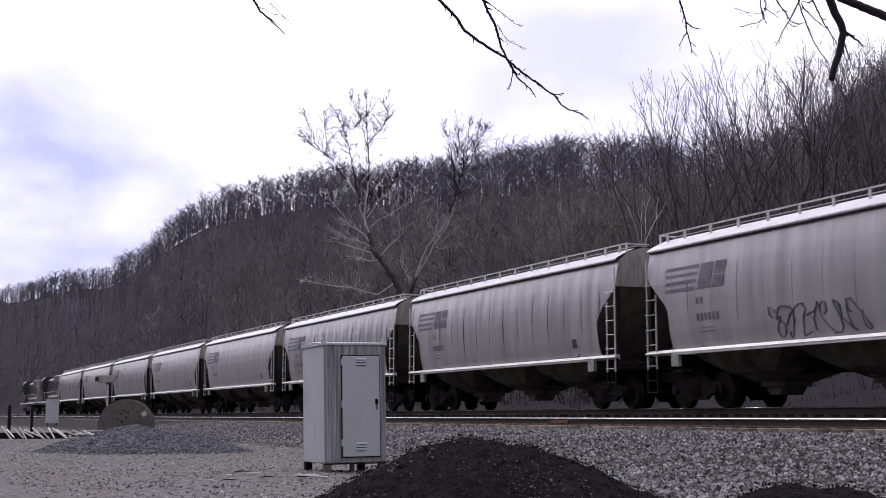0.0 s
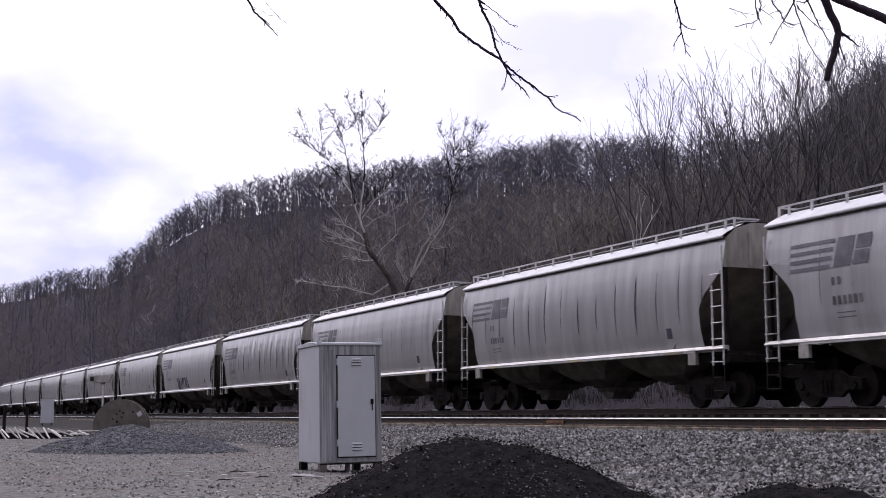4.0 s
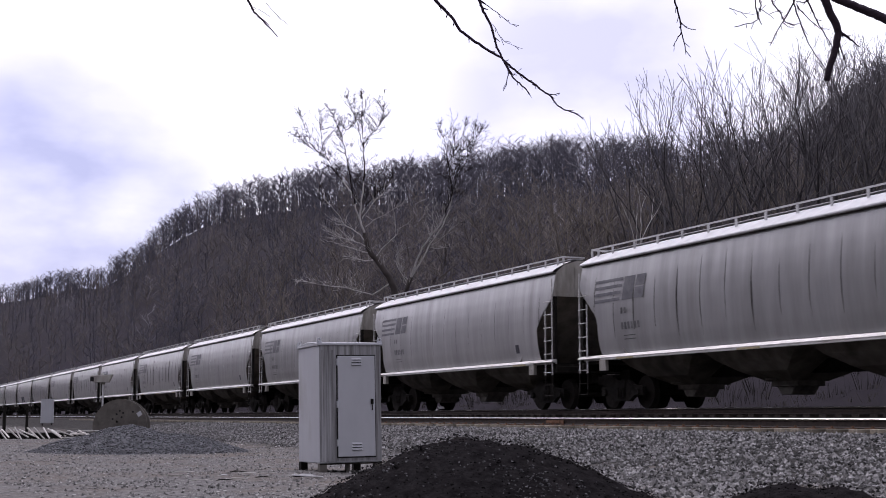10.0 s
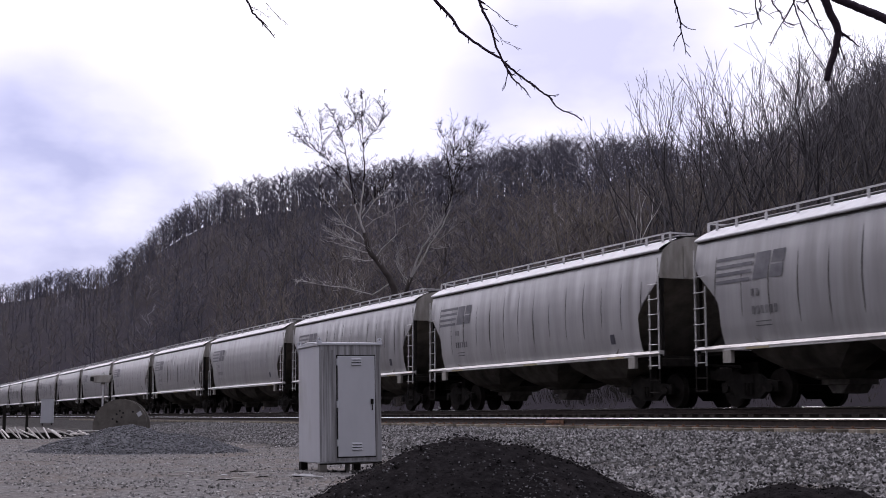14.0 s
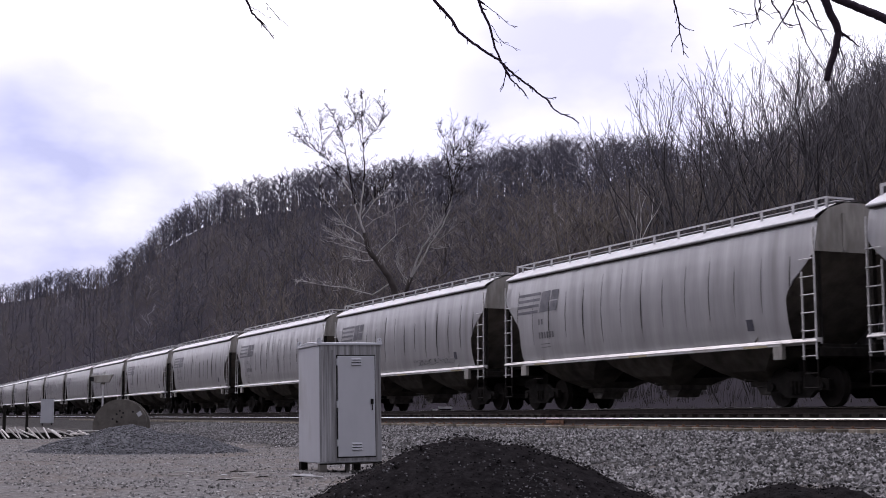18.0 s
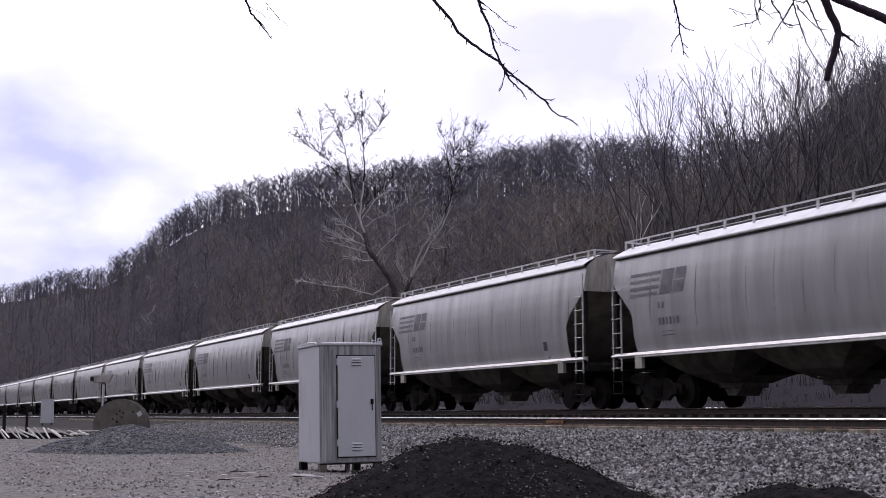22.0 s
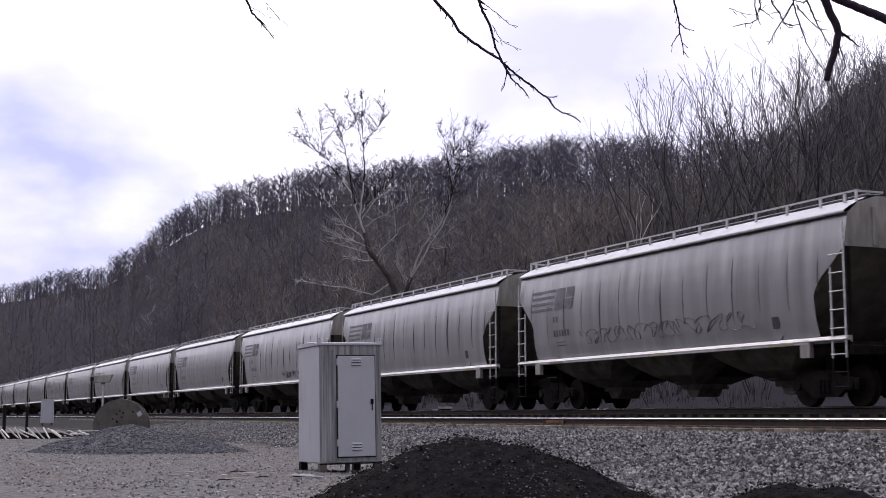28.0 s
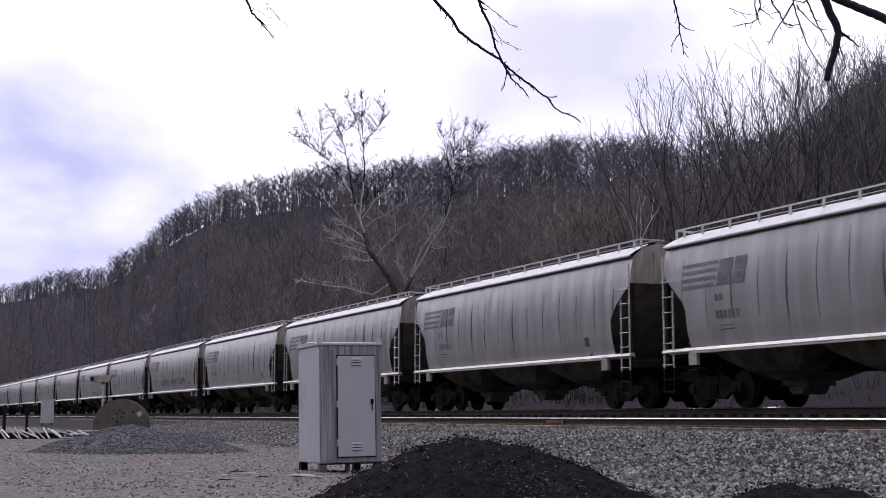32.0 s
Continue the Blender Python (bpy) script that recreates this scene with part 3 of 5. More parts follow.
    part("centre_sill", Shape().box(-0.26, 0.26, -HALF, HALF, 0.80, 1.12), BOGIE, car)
    # three hopper bays with their gates
    for c in (-4.2, -0.1, 4.0):
        bay = Shape()
        bay.sheet([[(sx * w, c + sy * h, z) for sx, sy in ((-1, -1), (1, -1), (1, 1), (-1, 1))] for w, h, z in ((1.50, 1.95, 1.47), (1.34, 1.50, 1.16), (1.02, 0.92, 0.86), (0.52, 0.48, 0.62))], True)
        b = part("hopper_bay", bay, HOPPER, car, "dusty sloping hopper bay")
        part("outlet_gate", Shape().box(-0.42, 0.42, c - 0.50, c + 0.50, 0.50, 0.64).prism([(c - 0.18, 0.30), (c + 0.18, 0.30), (c + 0.36, 0.50), (c - 0.36, 0.50)], 0, -0.36, 0.36).tube(((-0.95, c, 0.66), (0.95, c, 0.66)), 0.03, 6), DUST, b, "dusty grey outlet gate", bevel=0.02)
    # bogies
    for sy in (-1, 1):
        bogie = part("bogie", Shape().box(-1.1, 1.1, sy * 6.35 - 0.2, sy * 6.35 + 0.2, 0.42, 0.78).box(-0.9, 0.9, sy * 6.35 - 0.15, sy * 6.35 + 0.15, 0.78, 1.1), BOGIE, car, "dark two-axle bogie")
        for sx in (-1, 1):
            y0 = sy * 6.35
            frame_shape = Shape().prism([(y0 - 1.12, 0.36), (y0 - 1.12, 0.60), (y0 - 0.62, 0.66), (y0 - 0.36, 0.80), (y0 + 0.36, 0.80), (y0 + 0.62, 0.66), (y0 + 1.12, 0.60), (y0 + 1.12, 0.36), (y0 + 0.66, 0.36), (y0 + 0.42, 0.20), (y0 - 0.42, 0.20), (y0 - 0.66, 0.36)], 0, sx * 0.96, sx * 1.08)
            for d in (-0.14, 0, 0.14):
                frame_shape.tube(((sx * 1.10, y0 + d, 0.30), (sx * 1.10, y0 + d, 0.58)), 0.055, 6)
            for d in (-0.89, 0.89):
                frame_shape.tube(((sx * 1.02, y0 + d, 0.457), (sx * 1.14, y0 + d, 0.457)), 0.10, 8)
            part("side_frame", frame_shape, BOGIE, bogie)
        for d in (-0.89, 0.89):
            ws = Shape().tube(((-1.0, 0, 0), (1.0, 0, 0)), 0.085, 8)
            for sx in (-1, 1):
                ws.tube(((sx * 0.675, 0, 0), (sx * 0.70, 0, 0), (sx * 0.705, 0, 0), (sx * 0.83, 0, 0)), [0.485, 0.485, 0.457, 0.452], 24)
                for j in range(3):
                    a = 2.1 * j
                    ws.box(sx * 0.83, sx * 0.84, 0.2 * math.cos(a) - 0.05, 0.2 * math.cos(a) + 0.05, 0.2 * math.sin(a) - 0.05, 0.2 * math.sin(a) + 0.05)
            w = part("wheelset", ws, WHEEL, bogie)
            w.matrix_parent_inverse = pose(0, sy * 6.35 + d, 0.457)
    wheel = Shape()
    for j in range(12):
        a0, a1 = j * math.pi / 6, (j + 1) * math.pi / 6
        wheel.tube(((0.9 + 0.27 * math.cos(a0), -HALF - 0.14, 2.5 + 0.27 * math.sin(a0)), (0.9 + 0.27 * math.cos(a1), -HALF - 0.14, 2.5 + 0.27 * math.sin(a1))), 0.018, 5)
    for j in range(4):
        a0 = j * math.pi / 2
        wheel.tube(((0.9, -HALF - 0.1, 2.5), (0.9 + 0.27 * math.cos(a0), -HALF - 0.14, 2.5 + 0.27 * math.sin(a0))), 0.014, 4)
    wheel.tube(((0.9, -HALF - 0.12, 2.5), (0.9, -HALF + 0.1, 2.5)), 0.03, 6)
    part("brake_wheel", wheel, BOGIE, car)
    return car


def on_side(y, z, proud=0.010):
    """A place on the tank's near side."""
    return -(float(np.interp(z, [p[1] for p in SIDE], [p[0] for p in SIDE])) + proud)


def bar(y0, y1, z0, z1, lean=0.0, steps=3):
    """A painted bar that follows the curve of the side."""
    s = Shape()
    rows = []
    for i in range(steps + 1):
        z = lerp(z0, z1, i / steps)
        k = lean * (z - z0)
        rows.append([(on_side(0, z, 0.009), y0 + k, z), (on_side(0, z, 0.009), y1 + k, z)])
    return s.sheet(rows)


def emblem(car):
    """Railway emblem as plain shapes: four stripes and two slanted blocks. The car's front is at +y."""
    y, low = HALF - 0.95, 2.98
    for i in range(4):
        part("emblem_stripe", bar(y - 1.36 - 0.05 * i, y, low + i * 0.185, low + i * 0.185 + 0.085, 0, 1), MARK, car)
    part("emblem_block", bar(y - 2.02, y - 1.47, low, low + 0.64, -0.22, 4), MARK, car)
    for z in (low, low + 0.34):
        part("emblem_block", bar(y - 2.56 - 0.22 * (z - low), y - 2.10 - 0.22 * (z - low), z, z + 0.30, -0.22, 2), MARK, car)


def number_bars(car):
    """Plain bars where the car carries its lettering and number."""
    y = HALF - 2.35
    for k in range(2):
        part("lettering_bar", bar(y - 0.10 - 0.19 * k, y - 0.19 * k, 2.60, 2.77, 0, 1), FAINT, car)
    for i in range(6):
        part("lettering_bar", bar(y - 0.11 - 0.17 * i, y - 0.17 * i, 2.17, 2.36, 0, 1), FAINT, car)
    for z in (1.88, 1.98):
        part("lettering_bar", bar(y - 0.7, y - 0.1, z, z + 0.025, 0, 1), FAINT, car)
    part("stencil_panel", bar(-HALF + 2.35, -HALF + 2.60, 1.78, 2.05, 0, 1), SCRAWL, car, "dark square stencil panel")


def graffiti(car, rng, y0, long, z0, high, mat, thick):
    """Looping sprayed strokes."""
    k, y = 0, y0
    while y > y0 - long:
        wide = rng.uniform(0.35, 0.7)
        pts = []
        turns = rng.uniform(3, 6)
        for i in range(13):
            a = i / 12 * turns
            yy = y - wide * (i / 12) + 0.22 * math.sin(a * 1.7 + k)
            zz = z0 + high * (0.5 + 0.5 * math.sin(a * 1.3 + rng.uniform(-0.3, 0.3)))
            pts.append((on_side(yy, zz, 0.006), yy, zz))
        part("sprayed_stroke", Shape().tube(pts, [thick * (1 + 0.9 * (i % 3 == 1)) for i in range(13)], 4), mat, car)
        y -= wide * 0.8
        k += 1


hoppers = []
for seed, bold, dent in ((5, 1.2, 1.0), (6, 0.6, 0.7), (9, 1.5, 1.5)):
    hoppers.append(build_hopper(seed, bold, dent))
    emblem(hoppers[-1])
    number_bars(hoppers[-1])
KIND = random.Random(12)
CARS = 38
FIRST_GAP = 152.25      # the gap ahead of the first hopper car when the clip begins
train = []
for i in range(CARS):
    y = FIRST_GAP - PITCH * (i + 0.5)
    if i < 3:
        one = hoppers[i]
        one.matrix_basis = pose(X_TRAIN, y, RAIL_TRAIN)
    else:
        one = copy_thing(hoppers[1 if i == 7 else KIND.randrange(3)], pose(X_TRAIN, y, RAIL_TRAIN))
    train.append((one, y))
SPRAYED = {7: (2.35, 3.0, 1.58, 0.72), 32: (3.7, 7.6, 1.85, 0.42), 22: (-1.5, 3.4, 1.68, 0.2), 34: (1.9, 1.4, 1.75, 0.25), 30: (-0.2, 3.3, 1.65, 0.35)}
for i, (y0, long, z0, high) in SPRAYED.items():
    graffiti(train[i][0], random.Random(60 + i), y0, long, z0, high, SCRAWL if i == 7 else MARK, 0.016 if i == 7 else 0.007)
    tagged(train[i][0], "light grey covered hopper car with looping dark graffiti on its side")


# ---- the engines ahead of the cars ----
def build_engine():
    e = thing("diesel_locomotive", None, None, "black diesel locomotive with white stripes hauling the train", "locomotive", group="locomotives at the head of the train")
    part("underframe", Shape().box(-1.5, 1.5, -9.9, 9.9, 1.15, 1.55), LOCO_BLACK, e, bevel=0.03)
    part("hood", Shape().prism([(-0.95, 1.55), (-0.95, 3.95), (-0.65, 4.25), (0.65, 4.25), (0.95, 3.95), (0.95, 1.55)], 1, -9.2, 4.9), LOCO_BLACK, e, "long black engine hood")
    part("radiator", Shape().box(-1.35, 1.35, -8.8, -4.2, 3.5, 4.35), LOCO_BLACK, e, "flared radiator section", bevel=0.08)
    cab = part("cab", Shape().prism([(-1.5, 1.55), (-1.5, 4.1), (-1.1, 4.45), (1.1, 4.45), (1.5, 4.1), (1.5, 1.55)], 1, 4.9, 7.3), LOCO_BLACK, e, "black driving cab")
    for y in (5.2, 6.2):
        part("cab_window", Shape().box(-1.515, -1.49, y, y + 0.8, 3.0, 3.8), GLASS, cab)
    part("nose", Shape().box(-1.0, 1.0, 7.3, 9.1, 1.55, 3.2), LOCO_BLACK, e, bevel=0.15)
    part("stripe", Shape().box(-0.965, -0.952, -8.0, 4.0, 2.0, 2.22), LOCO_WHITE, e, "white side stripe")
    part("sill_stripe", Shape().box(-1.512, -1.50, -9.8, 9.8, 1.40, 1.52), LOCO_WHITE, e, "white frame stripe")
    part("end_panel", Shape().box(-1.38, 1.38, -9.75, -8.85, 1.56, 4.3), PAINT, e, "pale grey end panel", bevel=0.03)
    part("fuel_tank", Shape().box(-1.35, 1.35, -2.6, 2.6, 0.45, 1.15), LOCO_BLACK, e, bevel=0.12)
    part("exhaust_stack", Shape().box(-0.3, 0.3, 0.2, 1.2, 4.25, 4.6), BOGIE, e)
    for y in (-6.3, 6.3):
        b = part("bogie", Shape().box(-1.15, 1.15, y - 2.3, y + 2.3, 0.45, 0.95), BOGIE, e, "three-axle bogie", bevel=0.05)
        for d in (-1.65, 0, 1.65):
            w = Shape().tube(((-0.85, 0, 0), (0.85, 0, 0)), 0.1, 8)
            for sx in (-1, 1):
                w.tube(((sx * 0.69, 0, 0), (sx * 0.83, 0, 0)), 0.51, 20)
            ob = part("wheelset", w, WHEEL, b)
            ob.matrix_parent_inverse = pose(0, y + d, 0.51)
    for sx in (-1, 1):
        part("handrail", Shape().tube(((sx * 1.45, -9.6, 2.55), (sx * 1.45, 4.8, 2.55)), 0.02, 5), LADDER, e)
        for i in range(9):
            part("stanchion", Shape().tube(((sx * 1.45, -9.6 + 1.8 * i, 1.5), (sx * 1.45, -9.6 + 1.8 * i, 2.56)), 0.018, 5), LADDER, e)
    for sy in (-1, 1):
        part("coupler", Shape().box(-0.2, 0.2, sy * 9.8, sy * 10.35, 0.7, 1.0), BOGIE, e)
    return e


engine = build_engine()
engines = []
for i in range(2):
    y = FIRST_GAP + 0.2 + 20.7 * (i + 0.5)
    if i == 0:
        one = engine
        one.matrix_basis = pose(X_TRAIN, y, RAIL_TRAIN)
    else:
        one = copy_thing(engine, pose(X_TRAIN, y, RAIL_TRAIN, 0, 0, 0))
    engines.append((one, y))


# ---- the instrument case by the track ----
def build_case():
    """A white steel signal case on short legs, leaning a little."""
    at = pose(5.575, 16.97, 0.0) @ pose(0, 0, 0, 0, 0, -HEAD) @ pose(0, 0, 0, 0, -1.1, 0) @ pose(0, 0, 0, 0, 0, 22)
    c = thing("signal_case", None, None, "white steel signal case with streaked grime, standing on short legs", "equipment cabinet", at=at)
    W, D, LOW, TOP = 0.87, 1.0, 0.13, 1.745
    part("body", Shape().box(0, W, 0, D, LOW, TOP - 0.05), CABINET, c, "white painted sheet steel body", bevel=0.012)
    hood = Shape().box(-0.02, W + 0.02, -0.025, D + 0.02, TOP - 0.055, TOP - 0.025)
    hood.prism([(-0.02, TOP - 0.025), (D + 0.02, TOP - 0.025), (D * 0.5, TOP + 0.012)], 0, -0.02, W + 0.02)
    part("lid", hood, CABINET, c, "low pitched steel lid", bevel=0.006)
    part("front_panel", Shape().box(0.005, W - 0.005, -0.006, 0, LOW + 0.02, TOP - 0.055), STREAK, c, "front face with dark run-off streaks")
    part("door_surround", Shape().box(0.235, W - 0.085, -0.012, -0.0061, LOW + 0.065, TOP - 0.185), SLOT, c)
    door = part("door", Shape().box(0.25, W - 0.10, -0.036, -0.0121, LOW + 0.08, TOP - 0.20), CABINET, c, "white hinged door", bevel=0.006)
    for z in (LOW + 0.17, TOP - 0.32):
        for k in range(3):
            part("louvre", Shape().prism([(-0.036, z + k * 0.035), (-0.052, z + k * 0.035), (-0.036, z + 0.026 + k * 0.035)], 0, 0.44, 0.58), CABINET, door)
            part("louvre_gap", Shape().box(0.445, 0.575, -0.046, -0.037, z + k * 0.035 - 0.008, z + k * 0.035), SLOT, door)
    part("handle", Shape().box(W - 0.165, W - 0.125, -0.050, -0.036, 0.90, 0.97).box(W - 0.152, W - 0.14, -0.062, -0.048, 0.82, 0.92), BOGIE, door, "black lever handle", bevel=0.004)
    for z in (0.35, 0.86, 1.42):
        part("hinge", Shape().tube(((0.24, -0.04, z), (0.24, -0.04, z + 0.09)), 0.014, 6), CABINET, door)
    for x in (0.025, 0.10, 0.17):
        part("rib", Shape().box(x, x + 0.025, -0.018, -0.0061, LOW + 0.03, TOP - 0.12), STREAK, c)
    for x in (0.01, W - 0.01):
        for y in (0.02, D - 0.02):
            part("lifting_eye", Shape().box(x - 0.035, x + 0.035, y - 0.008, y + 0.008, TOP - 0.06, TOP + 0.005).tube([(x + 0.022 * math.cos(a * math.pi / 6), y, TOP + 0.018 + 0.022 * math.sin(a * math.pi / 6)) for a in range(13)], 0.010, 5), CABINET, c, "steel lifting ring")
    for x in (0.05, W - 0.05):
        for y in (0.05, D - 0.05):
            part("leg", Shape().box(x - 0.05, x + 0.05, y - 0.05, y + 0.05, -0.04, LOW), CONCRETE if y < 0.3 else BOGIE, c, bevel=0.005)
    # dark strip in place of the shadow below the case
    part("base_rail", Shape().box(0.0, W, -0.004, 0.03, LOW - 0.02, LOW - 0.001), BOGIE, c, "dark strip standing for the shadow under the case")
    part("cable_riser", Shape().tube(((0.42, 0.12, -0.04), (0.42, 0.12, LOW)), 0.035, 8), CONCRETE, c)
    return c


build_case()


# ---- heaps of stone and cinders ----
def pebble(s, at, size, rng, flat=0.7):
    """One broken stone with eight uneven faces."""
    k = len(s.v)
    a = rng.uniform(0, 6.28)
    ca, sa = math.cos(a), math.sin(a)
    for x, y, z in ((1, 0, 0), (0, 1, 0), (-1, 0, 0), (0, -1, 0), (0, 0, 1), (0, 0, -1)):
        r = size * rng.uniform(0.6, 1.25)
        x, y, z = x + rng.uniform(-0.3, 0.3), y + rng.uniform(-0.3, 0.3), z * flat + rng.uniform(-0.25, 0.25)
        s.v.append((at[0] + r * (x * ca - y * sa), at[1] + r * (x * sa + y * ca), at[2] + r * z))
    for i in range(4):
        j = (i + 1) % 4
        s.f.append((k + i, k + j, k + 4))
        s.f.append((k + j, k + i, k + 5))


def heap(name, label, mat, lump_mat, x, y, turn, tops, count, size, seed, pale=0):
    """A heap of rounded cones with loose lumps over it. tops: (along, across, height, reach to one side, to the other, deep)."""
    ca, sa = math.cos(radians(turn)), math.sin(radians(turn))
    c = 0.35

    def high(u, v):
        z = 0.0
        for a, b, h, w0, w1, wb in tops:
            q = math.sqrt(((u - a) / (w0 if u < a else w1)) ** 2 + ((v - b) / wb) ** 2)
            z = max(z, h * (1 - (math.sqrt(q * q + c * c) - c) / (math.sqrt(1 + c * c) - c)))
        if z > 0.01:
            z += min(1, z * 8) * (0.030 * noise.noise((u * 3, v * 3, seed)) + 0.020 * noise.noise((u * 9, v * 9, seed + 4)) + 0.014 * noise.noise((u * 21, v * 21, seed + 8)))
        return z

    def place(u, v, dz=0.0):
        return (x + u * ca - v * sa, y + u * sa + v * ca, high(u, v) + dz)
    wide = max(abs(t[0]) + max(t[3], t[4]) * 1.05 for t in tops)
    deep = max(abs(t[1]) + t[5] * 1.05 for t in tops)
    s = Shape()
    n = 110
    s.sheet([[place(lerp(-wide, wide, i / n), lerp(-deep, deep, j / n), -0.03) for j in range(n + 1)] for i in range(n + 1)])
    base = thing(name, s, mat, label, "heap", smooth=True)
    rng, lumps = random.Random(seed), Shape()
    made = 0
    while made < count:
        u, v = rng.uniform(-wide, wide), rng.uniform(-deep, deep)
        if high(u, v) < 0.03 and rng.random() < 0.9:
            continue
        pebble(lumps, place(u, v, -0.005), size * rng.uniform(0.4, 1.3) * (1 if rng.random() < 0.97 else 1.7), rng)
        made += 1
    tagged(part("loose_rubble", lumps, lump_mat, base), kind="stuff")
    if pale:
        # grey clinker lying in drifts on the side towards the yard
        grey, made = Shape(), 0
        while made < pale:
            a, b, spread_u, spread_v = rng.choice(((0.48, -0.85, 0.22, 0.16), (0.48, -0.85, 0.22, 0.16), (0.25, -0.7, 0.3, 0.2), (-0.55, -0.55, 0.3, 0.2), (-0.2, -0.5, 0.5, 0.3)))
            u, v = rng.gauss(a, spread_u), rng.gauss(b, spread_v)
            if high(u, v) < 0.05:
                continue
            pebble(grey, place(u, v, 0.0), rng.uniform(0.003, 0.012), rng)
            made += 1
        tagged(part("grey_clinker", grey, CLINKER, base, "grey clinker lumps on the black cinders"), kind="stuff")
    return base


heap("cinder_mound", "heap of black cinders dumped on the yard ground", COAL, CINDER, 3.96, 8.75, -23.4, [(0.0, 0.0, 0.615, 1.42, 1.78, 1.5)], 3000, 0.009, 11, 420)
heap("cinder_mound", "low black cinder heap on the stony ground", COAL, CINDER, 6.02, 7.72, -23.4, [(0.0, 0.0, 0.30, 0.95, 0.8, 0.8), (0.28, 0.05, 0.285, 0.9, 0.7, 0.7)], 900, 0.009, 12)
heap("gravel_mound", "low heap of blue-grey gravel", SLATE, SLATE, 5.1, 28.4, -23.4, [(0.0, 0.0, 0.56, 1.6, 1.7, 1.6), (-0.8, 0.0, 0.34, 1.3, 1.3, 1.4), (1.0, 0.1, 0.38, 1.4, 1.6, 1.5)], 9000, 0.022, 13)


# ---- the wooden dome and the other things at the yard's far end ----
def half_disc():
    at = pose(7.95, 45.6, 0.0) @ pose(0, 0, 0, 0, 0, -HEAD)
    d = thing("cable_drum", None, None, "large weathered brown cable drum standing on its rim behind the gravel", "cable drum", at=at)
    for y in (0.0, 0.42):
        part("flange", Shape().tube(((0, y, 0.40), (0, y + 0.07, 0.40)), 0.92, 40), CONCRETE, d, "round weathered flange")
    part("core", Shape().tube(((0, 0.05, 0.40), (0, 0.45, 0.40)), 0.5, 24), CONCRETE, d)
    part("placard", Shape().prism([(0.62, 0.72), (0.74, 0.82), (0.66, 0.94), (0.54, 0.84)], 1, -0.02, -0.002), CABINET, d, "small pale square placard")
    for hx, hz in ((0.05, 0.72), (-0.12, 0.82), (0.10, 0.86), (-0.02, 0.93), (0.42, 0.90), (-0.25, 0.66)):
        part("bolt_hole", Shape().tube(((hx, -0.012, hz), (hx, 0.01, hz)), 0.035, 8), SLOT, d)
    for a in range(3):
        part("bolt", Shape().tube(((0.2 * math.cos(a * 2.1), -0.04, 0.40 + 0.2 * math.sin(a * 2.1)), (0.2 * math.cos(a * 2.1), 0.01, 0.40 + 0.2 * math.sin(a * 2.1))), 0.04, 6), BOGIE, d)


half_disc()


def far_case():
    c = thing("relay_case", None, None, "plain pale grey relay case on thin legs beside the track", "equipment cabinet", at=pose(10.6, 86.9, 0) @ pose(0, 0, 0, 0, 0, -HEAD + 8))
    part("body", Shape().box(-0.36, 0.36, 0, 0.6, 0.32, 1.78), CABINET, c, bevel=0.02)
    part("lid", Shape().box(-0.39, 0.39, -0.03, 0.63, 1.78, 1.83), CABINET, c)
    for x in (-0.28, 0.28):
        part("leg", Shape().box(x - 0.03, x + 0.03, 0.25, 0.31, -0.05, 0.33), BOGIE, c)


far_case()


def sign_post():
    s = thing("lamp_post", None, None, "grey steel post with a slanting floodlight head beside the track", "lamp post", at=pose(11.5, 71.3, 0) @ pose(0, 0, 0, 0, 0, -HEAD))
    part("pole", Shape().tube(((0, 0, -0.05), (0, 0, 3.0)), [0.055, 0.045], 8), GRATING, s)
    head = part("head", Shape().prism([(-0.52, 2.50), (-0.66, 2.86), (0.50, 2.90), (0.32, 2.50)], 1, -0.12, 0.12), END_PAINT, s, "grey sloping hood", bevel=0.02)
    part("lens", Shape().box(-0.64, -0.46, -0.14, -0.121, 2.56, 2.78), SLOT, head)
    part("bracket", Shape().box(-0.08, 0.08, -0.1, 0.1, 2.40, 2.50), CONCRETE, s)


sign_post()


